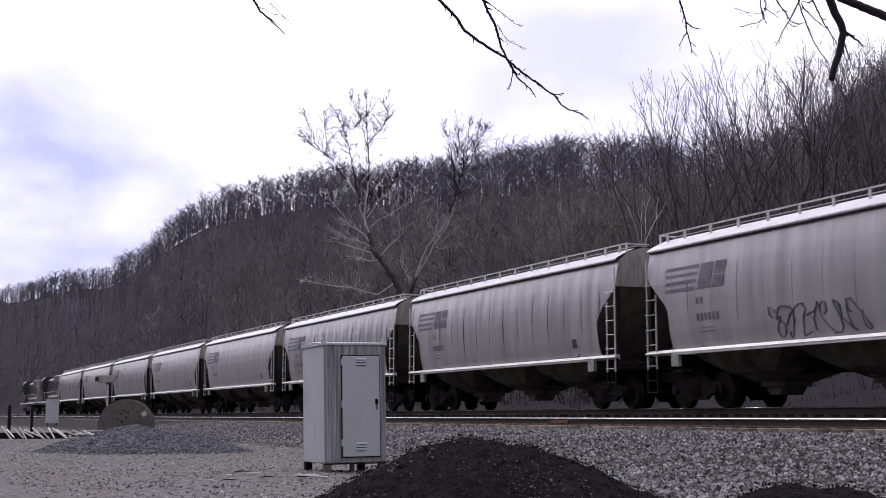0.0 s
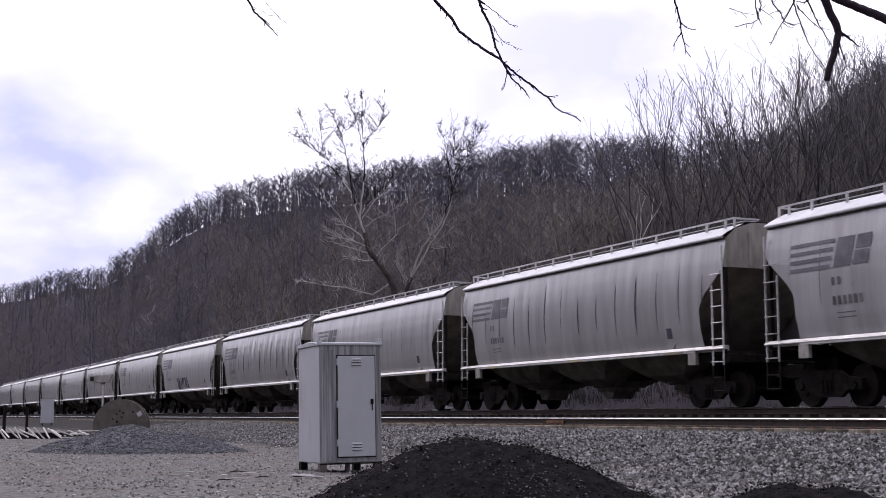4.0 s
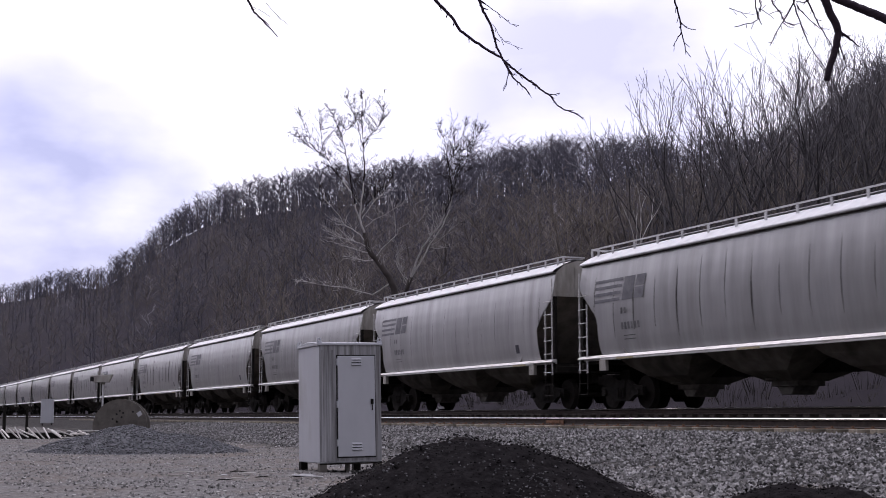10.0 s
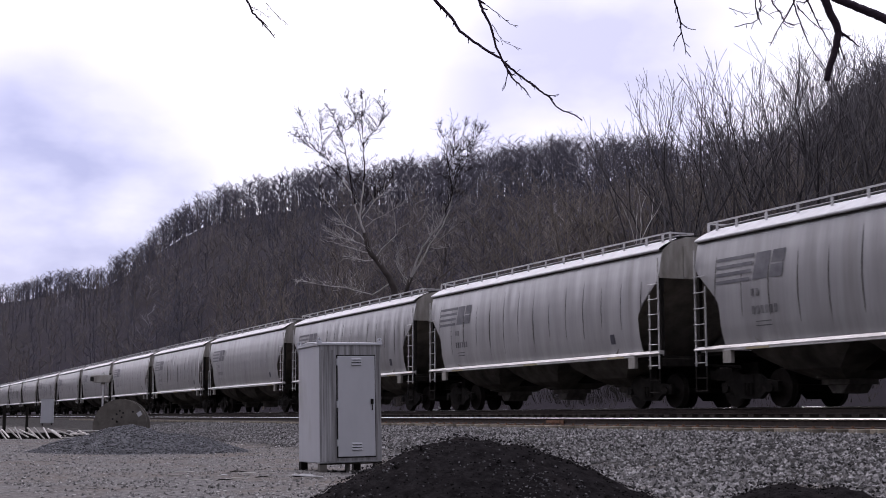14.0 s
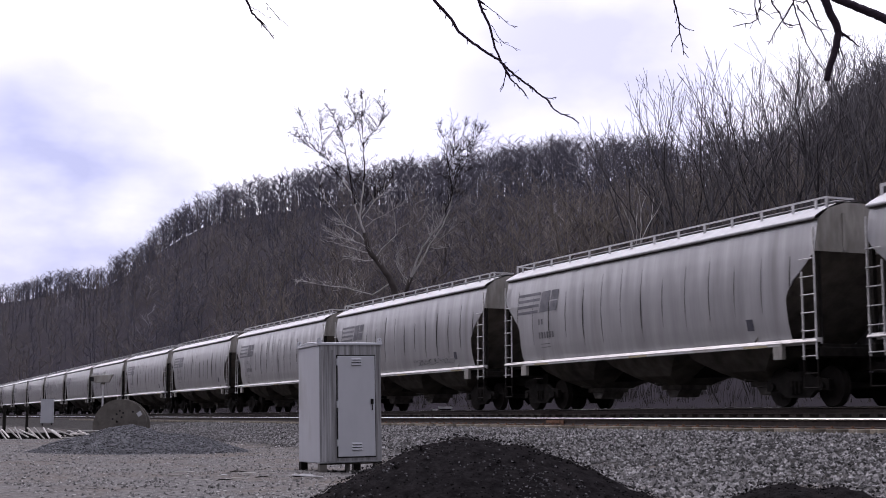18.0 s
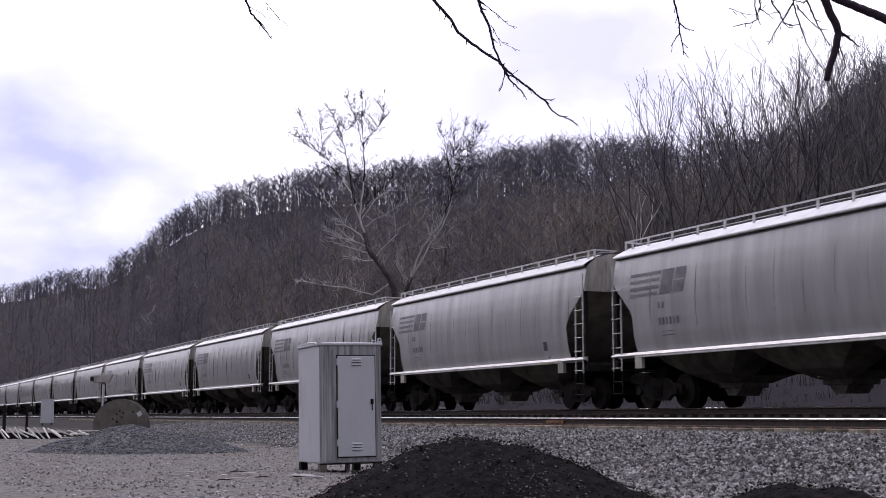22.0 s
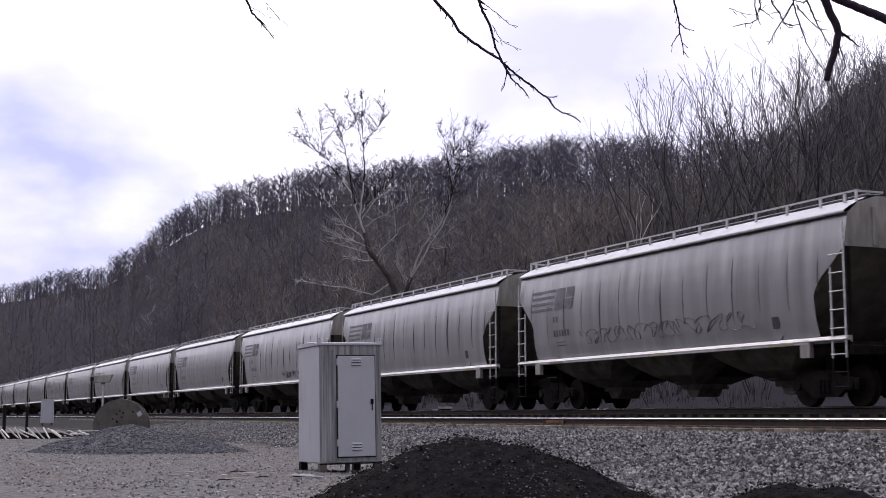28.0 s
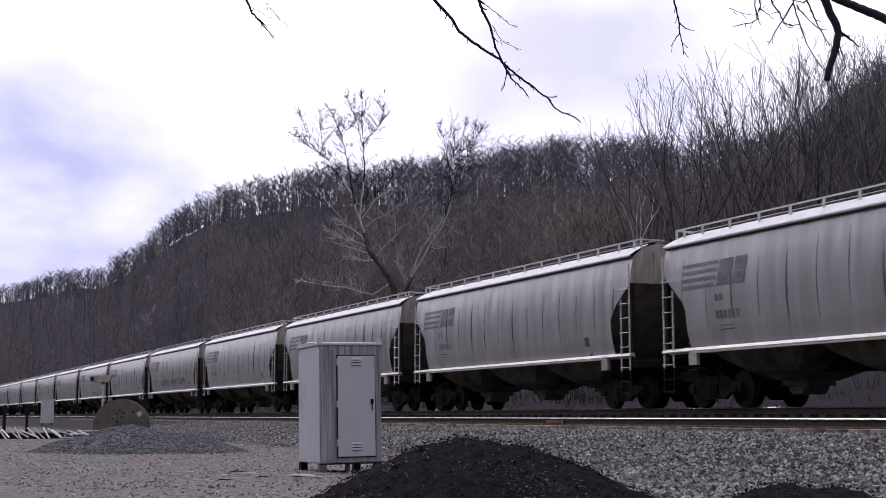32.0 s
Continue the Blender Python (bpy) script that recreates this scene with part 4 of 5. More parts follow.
def old_ties():
    """Bleached used ties thrown in rows at the far edge of the yard."""
    rng = random.Random(8)
    stick = Shape().box(-0.026, 0.026, -0.30, 0.30, -0.022, 0.022).mesh("used_tie", TIMBER, 0.01)
    for i in range(17):
        x, y = 4.30 + i * 0.17 + rng.uniform(-0.1, 0.1), 46.2 + 0.35 * (i % 3)
        lean = rng.uniform(18, 50) if i < 10 else rng.uniform(4, 24)
        thing("used_tie", stick, None, "bleached used timber tie leaning in a rough row", "timber", group="row of discarded ties", at=pose(x, y, 0.19, lean, rng.uniform(-6, 6), -HEAD + 62 + rng.uniform(-26, 26)))
    for i in range(6):
        thing("used_tie", stick, None, "bleached used timber tie lying on the ground", "timber", group="row of discarded ties", at=pose(6.4 + i * 0.32, 46.0 + 0.3 * (i % 2), 0.05 + 0.11 * (i % 3), 0, 0, -HEAD + 80 + rng.uniform(-10, 10)))
    # near-black ties stand in for the shade in the row's gaps
    dark = Shape().box(-0.11, 0.11, -1.2, 1.2, 0, 0.2).mesh("stacked_tie", BOGIE, 0.015)
    for i in range(7):
        thing("stacked_tie", dark, None, "dark tie added for the shade between the bleached ones", "timber", group="row of discarded ties", at=pose(4.0 + i * 0.62, 47.4 - 0.02 * i, 0.0, 0, 0, -HEAD + 90 + rng.uniform(-4, 4)))
    for x, y, h in ((4.62, 49.6, 1.12), (6.15, 56.6, 1.1)):
        p = thing("marker_post", Shape().tube(((0, 0, -0.1), (0, 0, h), (0, 0, h + 0.02)), [0.06, 0.055, 0.03], 8), BOGIE, "thin dark marker post at the yard's edge", "post", group="marker posts", at=pose(x, y, 0))


old_ties()


STICKS = [(3.51, 16.29, 80, 0.13, 0.010, TIMBER), (4.13, 16.33, 84, 0.05, 0.014, LOCO_WHITE), (4.52, 16.6, 82, 0.11, 0.010, TIMBER), (4.45, 15.7, 60, 0.10, 0.008, BOGIE), (4.78, 16.4, 88, 0.07, 0.012, TIMBER), (4.1, 15.6, 75, 0.12, 0.008, TIMBER),
          (5.05, 15.95, 70, 0.115, 0.016, LOCO_WHITE), (3.9, 15.4, 50, 0.10, 0.008, BOGIE), (4.5, 17.1, 85, 0.09, 0.010, BOGIE), (4.85, 15.6, 65, 0.09, 0.008, BOGIE), (3.6, 15.3, 82, 0.12, 0.008, TIMBER), (4.3, 20.5, 60, 0.04, 0.012, LOCO_WHITE), (3.85, 17.3, 78, 0.14, 0.009, TIMBER)]


def litter():
    """Pale sticks and scraps on the dirt."""
    rng = random.Random(21)
    for x, y, turn, long, wide, mat in STICKS:
        long, wide = long * 1.1, wide * 0.85
        s = Shape().tube([(-long, 0, 0.012), (-long * 0.3, rng.uniform(-0.02, 0.02), 0.022), (long * 0.4, rng.uniform(-0.02, 0.02), 0.02), (long, 0, 0.012)], [wide * 0.4, wide, wide * 0.8, wide * 0.3], 5)
        thing("broken_stick", s, mat, "pale broken stick lying on the dirt", "debris", group="scraps on the yard", at=pose(x, y, 0.012 + ground_at(x, y), 0, 0, -HEAD + 90 - turn))


litter()
thing("white_board", Shape().box(-0.19, 0.19, -0.045, 0.045, 0.0, 0.02), LOCO_WHITE, "short white board lying on the dirt by the case", "board", group="white boards", at=pose(4.98, 15.63, 0.02 + ground_at(4.98, 15.63), -6, 3, -HEAD - 14), bevel=0.005)


def scrap():
    """Pale boards on a dark crate beyond the main line."""
    c = thing("crate", None, None, "low dark crate beyond the main line", "crate", at=pose(23.3, 54.0, 0.55) @ pose(0, 0, 0, 0, 0, -HEAD))
    part("crate_box", Shape().box(-0.35, 0.45, -0.3, 0.3, 0, 0.42), BOGIE, c, bevel=0.02)
    for x0, x1, z in ((-0.42, -0.18, 0.425), (-0.16, 0.46, 0.52)):
        thing("board", Shape().box(x0, x1, -0.25, 0.25, z, z + 0.09), LOCO_WHITE, "short white board lying on a dark crate", "board", group="white boards", at=pose(23.3, 54.0, 0.55) @ pose(0, 0, 0, 0, 0, -HEAD), bevel=0.01)
    part("batten", Shape().box(-0.10, 0.40, -0.2, 0.2, 0.42, 0.518), BOGIE, c)


scrap()


# ---- bare trees ----
# limbs of the two sycamores: shares, in thousandths of the distance, to the right of and above the line of sight; radii; side shoots
GREAT_LIMBS = [
    ("stem", [(-33.9, -39.8), (-36.9, -30.1), (-40.7, -20.8), (-47.5, -11.4), (-53.8, -3.8), (-57.2, 4.7), (-58.9, 12.3)], 0.26, 0.13, 3),
    ("wood", [(-58.9, 12.3), (-61.9, 20.8), (-62.3, 28), (-60.6, 38.6), (-59.3, 51.3), (-58.9, 64), (-59.7, 75.8), (-60.6, 87.3), (-61, 100), (-60.6, 110.6), (-59.7, 119.9)], 0.1, 0.012, 34),
    ("wood", [(-59.7, 77.5), (-55.9, 83.9), (-50.4, 88.6), (-46.2, 94.5), (-44.9, 102.1), (-44.1, 112.7)], 0.045, 0.01, 16),
    ("wood", [(-59.7, 75.8), (-62.3, 85.2), (-64.4, 95.8), (-68.6, 104.2), (-71.6, 114)], 0.045, 0.01, 14),
    ("wood", [(-57.6, 5.5), (-65.2, 13.1), (-72.9, 17.4), (-78.8, 25.8), (-86.4, 34.3), (-89.8, 43.6)], 0.065, 0.012, 14),
    ("wood", [(-56.8, 1.3), (-65.2, 5.5), (-73.7, 7.2), (-82.2, 11), (-91.5, 14.8)], 0.05, 0.012, 12),
    ("wood", [(-54.7, -3), (-61, -2.1), (-67.4, 0.4), (-74.6, 2.1), (-82.2, 5.5), (-88.1, 4.7)], 0.05, 0.012, 10),
    ("wood", [(-51.7, -8.1), (-58.9, -8.9), (-67.4, -5.9), (-76.3, -4.7)], 0.05, 0.014, 7),
    ("wood", [(-61.9, 20.8), (-65.2, 30.1), (-67.4, 40.7), (-69.5, 53.4), (-71.6, 64), (-72.9, 73.3), (-75.4, 83), (-78.8, 91.5), (-82.2, 100), (-85.6, 104.2)], 0.075, 0.01, 30),
    ("wood", [(-67.4, 40.7), (-75.8, 52.1), (-82.2, 59.7), (-86.4, 67.4), (-92.8, 73.3), (-99.1, 77.5), (-105.5, 80.9), (-111, 88.1)], 0.055, 0.01, 26),
    ("wood", [(-86.4, 67.4), (-89.8, 75.8), (-91.5, 85.2), (-92.4, 95.8), (-92.8, 102.1)], 0.035, 0.009, 12),
    ("wood", [(-98.3, 77.5), (-101.3, 83.9), (-103.4, 91.5), (-105.5, 100)], 0.03, 0.009, 9),
    ("wood", [(-75.4, 83), (-72.9, 88.6), (-67.4, 92.8), (-64.4, 100)], 0.03, 0.009, 8),
    ("wood", [(-61, 26.7), (-56.8, 33.5), (-53.4, 39.4), (-47.5, 44.9), (-41.9, 51.3), (-36.9, 59.7)], 0.05, 0.011, 14),
    ("wood", [(-60.6, 22.9), (-55.9, 30.1), (-50.4, 37.7), (-43.6, 43.6), (-39.8, 52.1)], 0.04, 0.01, 12),
    ("wood", [(-50, -5.5), (-47.5, -2.5), (-41.9, 3.8), (-35.6, 9.7), (-35.6, 16.5), (-36.4, 25.8), (-39.8, 38.6)], 0.05, 0.012, 6),
    ("wood", [(-58, 16.5), (-52.5, 21.6), (-46.2, 25), (-39.8, 29.2), (-34.7, 32.6)], 0.032, 0.01, 7),
    ("wood", [(-39, -25), (-52.5, -34.3), (-61, -32.6), (-71.6, -29.2), (-82.2, -28.4), (-92.8, -27.1), (-103.4, -25), (-112.7, -22.9)], 0.06, 0.012, 22),
]
TWIN_LIMBS = [
    ("stem", [(-28.8, -37.7), (-26.7, -28.4), (-23.7, -20.8)], 0.17, 0.13, 3),
    ("wood", [(-23.7, -21.6), (-20.8, -11.4), (-15.3, 0.4), (-9.3, 8.9), (-3.8, 15.3), (0.4, 23.7), (3.4, 30.1), (6.8, 38.6), (9.3, 49.1), (11.9, 59.7), (14.4, 70.3), (15.3, 80.9), (16.1, 92.8)], 0.1, 0.01, 34),
    ("wood", [(-23.7, -20.8), (-15.3, -7.2), (-10.2, 2.5), (-5.1, 11), (0.4, 19.5), (4.7, 30.1), (6.8, 40.7), (5.9, 51.3), (4.7, 61.9), (2.5, 74.6), (0.4, 85.2), (-3.8, 95.8)], 0.085, 0.01, 30),
    ("wood", [(-9.3, 11), (-7.6, 19.5), (-7.6, 28), (-7.2, 38.6)], 0.04, 0.01, 6),
    ("wood", [(-6.8, 3.8), (0.4, 8.9), (6.8, 14), (11.9, 18.2)], 0.035, 0.01, 6),
    ("wood", [(-9.3, 1.3), (-2.5, 0.4), (4.7, 3.8)], 0.03, 0.01, 4),
    ("wood", [(10.6, 54.7), (17.4, 66.1), (21.6, 75.8), (25.8, 85.2), (29.2, 93.6)], 0.045, 0.01, 16),
    ("wood", [(5.1, 59.7), (7.6, 70.3), (8.9, 80.9), (8.5, 93.6)], 0.04, 0.01, 14),
    ("wood", [(11.9, 59.7), (11.9, 72.5), (22, 80.9), (22.9, 91.5)], 0.035, 0.01, 12),
    ("wood", [(-24.6, -24.2), (-30.5, -18.6), (-31.4, -12.3), (-35.6, -8.9)], 0.035, 0.01, 4),
    ("wood", [(-26.3, -27.1), (-34.7, -12.3), (-35.6, -4.7), (-32.2, 0.4), (-29.7, 6.8)], 0.03, 0.01, 3),
]


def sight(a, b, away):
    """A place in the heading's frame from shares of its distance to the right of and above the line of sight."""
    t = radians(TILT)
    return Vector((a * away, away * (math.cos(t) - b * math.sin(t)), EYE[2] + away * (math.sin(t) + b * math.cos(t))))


def place_at(turn, away):
    """A place by its turn from the camera's heading and its distance ahead."""
    a = radians(HEAD + turn)
    r = away / math.cos(radians(turn))
    return r * math.sin(a), r * math.cos(a)


def fine_twigs(s, at, way, long, radius, depth, rng, up=0.15):
    """A crooked shoot that splits into thinner ones."""
    d, p = Vector(way).normalized(), Vector(at)
    pts, n = [p], 3
    for i in range(n):
        d = (d + Vector((rng.uniform(-0.2, 0.2), rng.uniform(-0.2, 0.2), rng.uniform(-0.18, 0.2) + up * 0.4))).normalized()
        p = p + d * long / n
        pts.append(p)
    s.tube(pts, [lerp(radius, radius * 0.5, i / n) for i in range(n + 1)], 3, False)
    if depth:
        for _ in range(rng.randint(2, 4)):
            i = rng.randint(1, n)
            out = Vector((rng.uniform(-1, 1), rng.uniform(-1, 1), rng.uniform(-0.3, 0.8))).normalized()
            fine_twigs(s, pts[i], d + out * 0.9, long * rng.uniform(0.45, 0.75), max(0.009, radius * 0.66), depth - 1, rng, up)


def sycamore(name, label, limbs, away, seed, trunk_label, wood_label):
    """A pale tree behind the train, limb by limb; the upper wood is coloured dark, as if backlit."""
    rng = random.Random(seed)
    foot = sight(limbs[0][1][0][0] / 1000, limbs[0][1][0][1] / 1000, away)
    foot.z = 0.0
    turned = pose(0, 0, 0, 0, 0, -HEAD)
    t = thing(name, None, None, label, "tree", at=turned @ Matrix.Translation(foot))
    stem, wood, twigs = Shape(), Shape(), Shape()
    for kind, line, r0, r1, shoots in limbs:
        deep = rng.uniform(-1.2, 1.2) if kind == "wood" else 0.0
        m = len(line) - 1
        pts = [sight(a / 1000, b / 1000, away) - foot + Vector((0, deep * (i / m) ** 1.2, 0)) for i, (a, b) in enumerate(line)]
        if kind == "stem":
            pts.insert(0, Vector((0.25, 0, -0.3)))
        fine = []
        for i in range(len(pts) - 1):
            for k in range(3):
                fine.append(pts[i].lerp(pts[i + 1], k / 3) + (Vector((rng.uniform(-1, 1), rng.uniform(-1, 1), rng.uniform(-1, 1))) * 0.035 if i + k else Vector()))
        fine.append(pts[-1])
        m = len(fine) - 1
        radii = [(1.0 if kind == "stem" else 0.72) * lerp(r0, r1, (i / m) ** 0.75) for i in range(m + 1)]
        # above this height the limb switches to the dark backlit colour
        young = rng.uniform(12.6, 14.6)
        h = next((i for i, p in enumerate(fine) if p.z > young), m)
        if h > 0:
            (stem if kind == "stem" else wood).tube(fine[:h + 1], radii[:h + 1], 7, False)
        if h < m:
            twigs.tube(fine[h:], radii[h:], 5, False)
        for _ in range(int(shoots * 1.8)):
            i = rng.randint(m // 4, m)
            d = (fine[i] - fine[i - 1]).normalized()
            out = Vector((rng.uniform(-1, 1), rng.uniform(-1, 1), rng.uniform(-0.3, 0.9))).normalized()
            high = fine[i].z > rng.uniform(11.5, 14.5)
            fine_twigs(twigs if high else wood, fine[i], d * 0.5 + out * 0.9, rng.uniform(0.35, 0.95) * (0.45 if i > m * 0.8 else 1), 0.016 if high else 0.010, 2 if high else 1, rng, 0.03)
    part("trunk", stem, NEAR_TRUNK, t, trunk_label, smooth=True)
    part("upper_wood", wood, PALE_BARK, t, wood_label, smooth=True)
    part("crown", twigs, BACKLIT_TWIG, t, "bare leafless twigs")


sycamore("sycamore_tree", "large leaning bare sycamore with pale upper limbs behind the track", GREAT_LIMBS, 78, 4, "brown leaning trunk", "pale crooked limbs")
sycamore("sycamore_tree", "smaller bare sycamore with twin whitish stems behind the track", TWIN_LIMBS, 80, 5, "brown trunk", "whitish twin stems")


def fan_tree(name, label, a, b, away, seed, wood_mat, twig_mat, group, radius, bare=0.42, depth=6, spread_by=0.48):
    """A bare tree whose stems fork in narrow angles and fan out; its top at the given shares of the distance."""
    rng = random.Random(seed)
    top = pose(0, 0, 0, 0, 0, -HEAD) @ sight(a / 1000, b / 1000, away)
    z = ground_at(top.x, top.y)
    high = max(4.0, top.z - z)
    bones = []

    def stem(p, d, long, r, left):
        n = 4 if left == depth else 3
        line, rr = [p], [r]
        for i in range(n):
            d = (d + Vector((rng.uniform(-1, 1), rng.uniform(-1, 1), rng.uniform(-0.4, 0.4))) * (0.05 if left == depth else 0.15)).normalized()
            line.append(line[-1] + d * long / n)
            rr.append(r * lerp(1, 0.84, (i + 1) / n))
        bones.append((line, rr, left))
        if left == 0:
            return
        side = Vector((rng.uniform(-1, 1), rng.uniform(-1, 1), 0)).normalized()
        for sign in (1, -1):
            w = spread_by * rng.uniform(0.35, 1.3)
            stem(line[-1], d + side * sign * w + Vector((0, 0, 0.06)), long * rng.uniform(0.62, 0.92) * (0.62 if left == depth else 1), rr[-1] * rng.uniform(0.66, 0.82), left - 1)
        for _ in range((rng.randint(1, 2) if left > 1 else rng.randint(0, 1)) if left < depth else 3):
            i = rng.randint(1, n)
            out = Vector((rng.uniform(-1, 1), rng.uniform(-1, 1), rng.uniform(0.1, 0.7))).normalized()
            stem(line[i], d * 0.7 + out * 0.8, long * rng.uniform(0.25, 0.55), rr[i] * 0.42, max(0, left - 3))
    stem(Vector((0, 0, -0.02)), Vector((rng.uniform(-0.06, 0.06), rng.uniform(-0.06, 0.06), 1)), bare, radius, depth)
    ends = [line[-1] for line, rr, left in bones if left < 2]
    lean = sum(ends, Vector()) / len(ends)
    size = high / max(p.z for line, rr, left in bones for p in line)
    slim = min(1.0, 0.30 / max((Vector((p.x - lean.x, p.y - lean.y, 0)).length for p in ends)) * max(p.z for p in ends))
    wood, twigs = Shape(), Shape()
    for line, rr, left in bones:
        line = [Vector(((p.x - lean.x * p.z / lean.z) * size * slim, (p.y - lean.y * p.z / lean.z) * size * slim, p.z * size)) for p in line]
        if left > 2:
            wood.tube(line, rr, 6, False)
        else:
            twigs.tube(line, [max(r, 0.012) for r in rr], 3, False)
    t = thing(name, None, None, label, "tree", group=group, at=pose(top.x, top.y, z))
    part("trunk", wood, wood_mat, t, smooth=True)
    part("crown", twigs, twig_mat, t, "bare leafless twigs")


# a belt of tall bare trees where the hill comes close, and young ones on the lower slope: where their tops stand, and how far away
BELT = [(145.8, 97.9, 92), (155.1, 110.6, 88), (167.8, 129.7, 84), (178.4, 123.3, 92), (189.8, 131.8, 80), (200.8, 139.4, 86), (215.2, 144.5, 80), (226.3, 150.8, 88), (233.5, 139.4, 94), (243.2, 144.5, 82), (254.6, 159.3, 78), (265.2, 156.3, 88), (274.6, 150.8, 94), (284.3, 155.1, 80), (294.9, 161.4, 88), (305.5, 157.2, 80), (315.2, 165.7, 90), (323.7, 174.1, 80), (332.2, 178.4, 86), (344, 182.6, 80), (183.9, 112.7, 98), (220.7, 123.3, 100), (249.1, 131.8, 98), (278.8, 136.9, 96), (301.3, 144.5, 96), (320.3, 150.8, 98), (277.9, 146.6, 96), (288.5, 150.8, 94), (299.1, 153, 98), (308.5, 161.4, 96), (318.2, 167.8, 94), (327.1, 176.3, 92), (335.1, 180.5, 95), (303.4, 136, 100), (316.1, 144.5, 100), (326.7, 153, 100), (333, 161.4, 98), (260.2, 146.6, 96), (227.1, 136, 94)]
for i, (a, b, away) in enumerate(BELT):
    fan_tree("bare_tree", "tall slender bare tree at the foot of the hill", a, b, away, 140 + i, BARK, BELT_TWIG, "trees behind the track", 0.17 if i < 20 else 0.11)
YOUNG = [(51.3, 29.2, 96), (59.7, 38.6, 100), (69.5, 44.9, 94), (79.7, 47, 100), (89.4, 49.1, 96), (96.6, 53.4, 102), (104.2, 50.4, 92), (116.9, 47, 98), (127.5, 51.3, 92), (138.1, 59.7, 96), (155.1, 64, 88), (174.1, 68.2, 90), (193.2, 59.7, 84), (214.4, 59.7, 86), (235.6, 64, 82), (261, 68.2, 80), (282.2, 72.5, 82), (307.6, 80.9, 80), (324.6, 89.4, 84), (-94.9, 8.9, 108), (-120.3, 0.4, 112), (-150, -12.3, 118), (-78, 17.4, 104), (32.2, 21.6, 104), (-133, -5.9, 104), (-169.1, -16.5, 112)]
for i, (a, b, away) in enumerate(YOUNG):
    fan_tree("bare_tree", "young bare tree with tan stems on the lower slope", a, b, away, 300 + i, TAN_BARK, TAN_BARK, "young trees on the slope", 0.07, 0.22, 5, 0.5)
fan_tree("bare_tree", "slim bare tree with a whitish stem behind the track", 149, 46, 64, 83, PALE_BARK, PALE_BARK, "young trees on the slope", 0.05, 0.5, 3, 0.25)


# ---- the woods on the hill ----
def wood_pattern(seed, limbs, subs, twigs, low=0.42, stout=1.0):
    """One bare forest tree of height 1 and trunk radius 1: the middle line and the offset of every corner, and the faces."""
    rng = random.Random(seed)
    bones = []

    def bone(p, q, r0, r1):
        bones.append((Vector(p), Vector(q), r0, r1))
    knees = [Vector((0, 0, -0.04))]
    for h in (0.3, 0.55, 0.78, 0.95):
        knees.append(Vector((rng.uniform(-0.03, 0.03) * (1 + h), rng.uniform(-0.03, 0.03) * (1 + h), h)))
    for i, (r0, r1) in enumerate(((1, 0.8), (0.8, 0.62), (0.62, 0.36), (0.36, 0.0))):
        bone(knees[i], knees[i + 1], r0 * stout, r1 * stout)

    def on_trunk(h):
        for i in range(4):
            if h <= knees[i + 1].z:
                return knees[i].lerp(knees[i + 1], (h - knees[i].z) / (knees[i + 1].z - knees[i].z))
        return knees[-1]
    for k in range(limbs):
        h = lerp(low, 0.88, (k + rng.random()) / limbs)
        turn = k * 2.4 + rng.uniform(-0.5, 0.5)
        p = on_trunk(h)
        long = rng.uniform(0.75, 1.1) * lerp(0.34, 0.13, (h - low) / (0.9 - low))
        rise = rng.uniform(0.55, 1.25)
        d = Vector((math.cos(turn), math.sin(turn), rise)).normalized()
        mid = p + d * long * 0.5
        tip = mid + (d + Vector((0, 0, 0.5))).normalized() * long * 0.5
        bone(p, mid, 0.36, 0.26)
        bone(mid, tip, 0.26, 0.0)
        for _ in range(subs):
            a = p.lerp(mid, rng.uniform(0.3, 1)) if rng.random() < 0.4 else mid.lerp(tip, rng.uniform(0, 0.8))
            e = (d + Vector((rng.uniform(-1, 1), rng.uniform(-1, 1), rng.uniform(-0.4, 0.9))) * 0.9).normalized()
            b = a + e * rng.uniform(0.06, 0.13)
            bone(a, b, 0.2, 0.0)
            for _ in range(twigs):
                c = a.lerp(b, rng.uniform(0.25, 1.0))
                f = (e + Vector((rng.uniform(-1, 1), rng.uniform(-1, 1), rng.uniform(-0.6, 0.9)))).normalized()
                bone(c, c + f * rng.uniform(0.03, 0.075), 0.13, 0.0)
    middle, offset, faces = [], [], []
    for p, q, r0, r1 in bones:
        k, way = len(middle), (q - p).normalized()
        side = way.orthogonal().normalized()
        up = way.cross(side)
        ring = [side * math.cos(j * 2.094) + up * math.sin(j * 2.094) for j in range(3)]
        middle += [p] * 3
        offset += [v * r0 for v in ring]
        if r1:
            middle += [q] * 3
            offset += [v * r1 for v in ring]
            for j in range(3):
                i = (j + 1) % 3
                faces += [(k + j, k + i, k + 3 + i), (k + j, k + 3 + i, k + 3 + j)]
        else:
            middle.append(q)
            offset.append(Vector())
            faces += [(k + j, k + (j + 1) % 3, k + 3) for j in range(3)]
    return np.array(middle, dtype=np.float32), np.array(offset, dtype=np.float32), np.array(faces, dtype=np.int32)


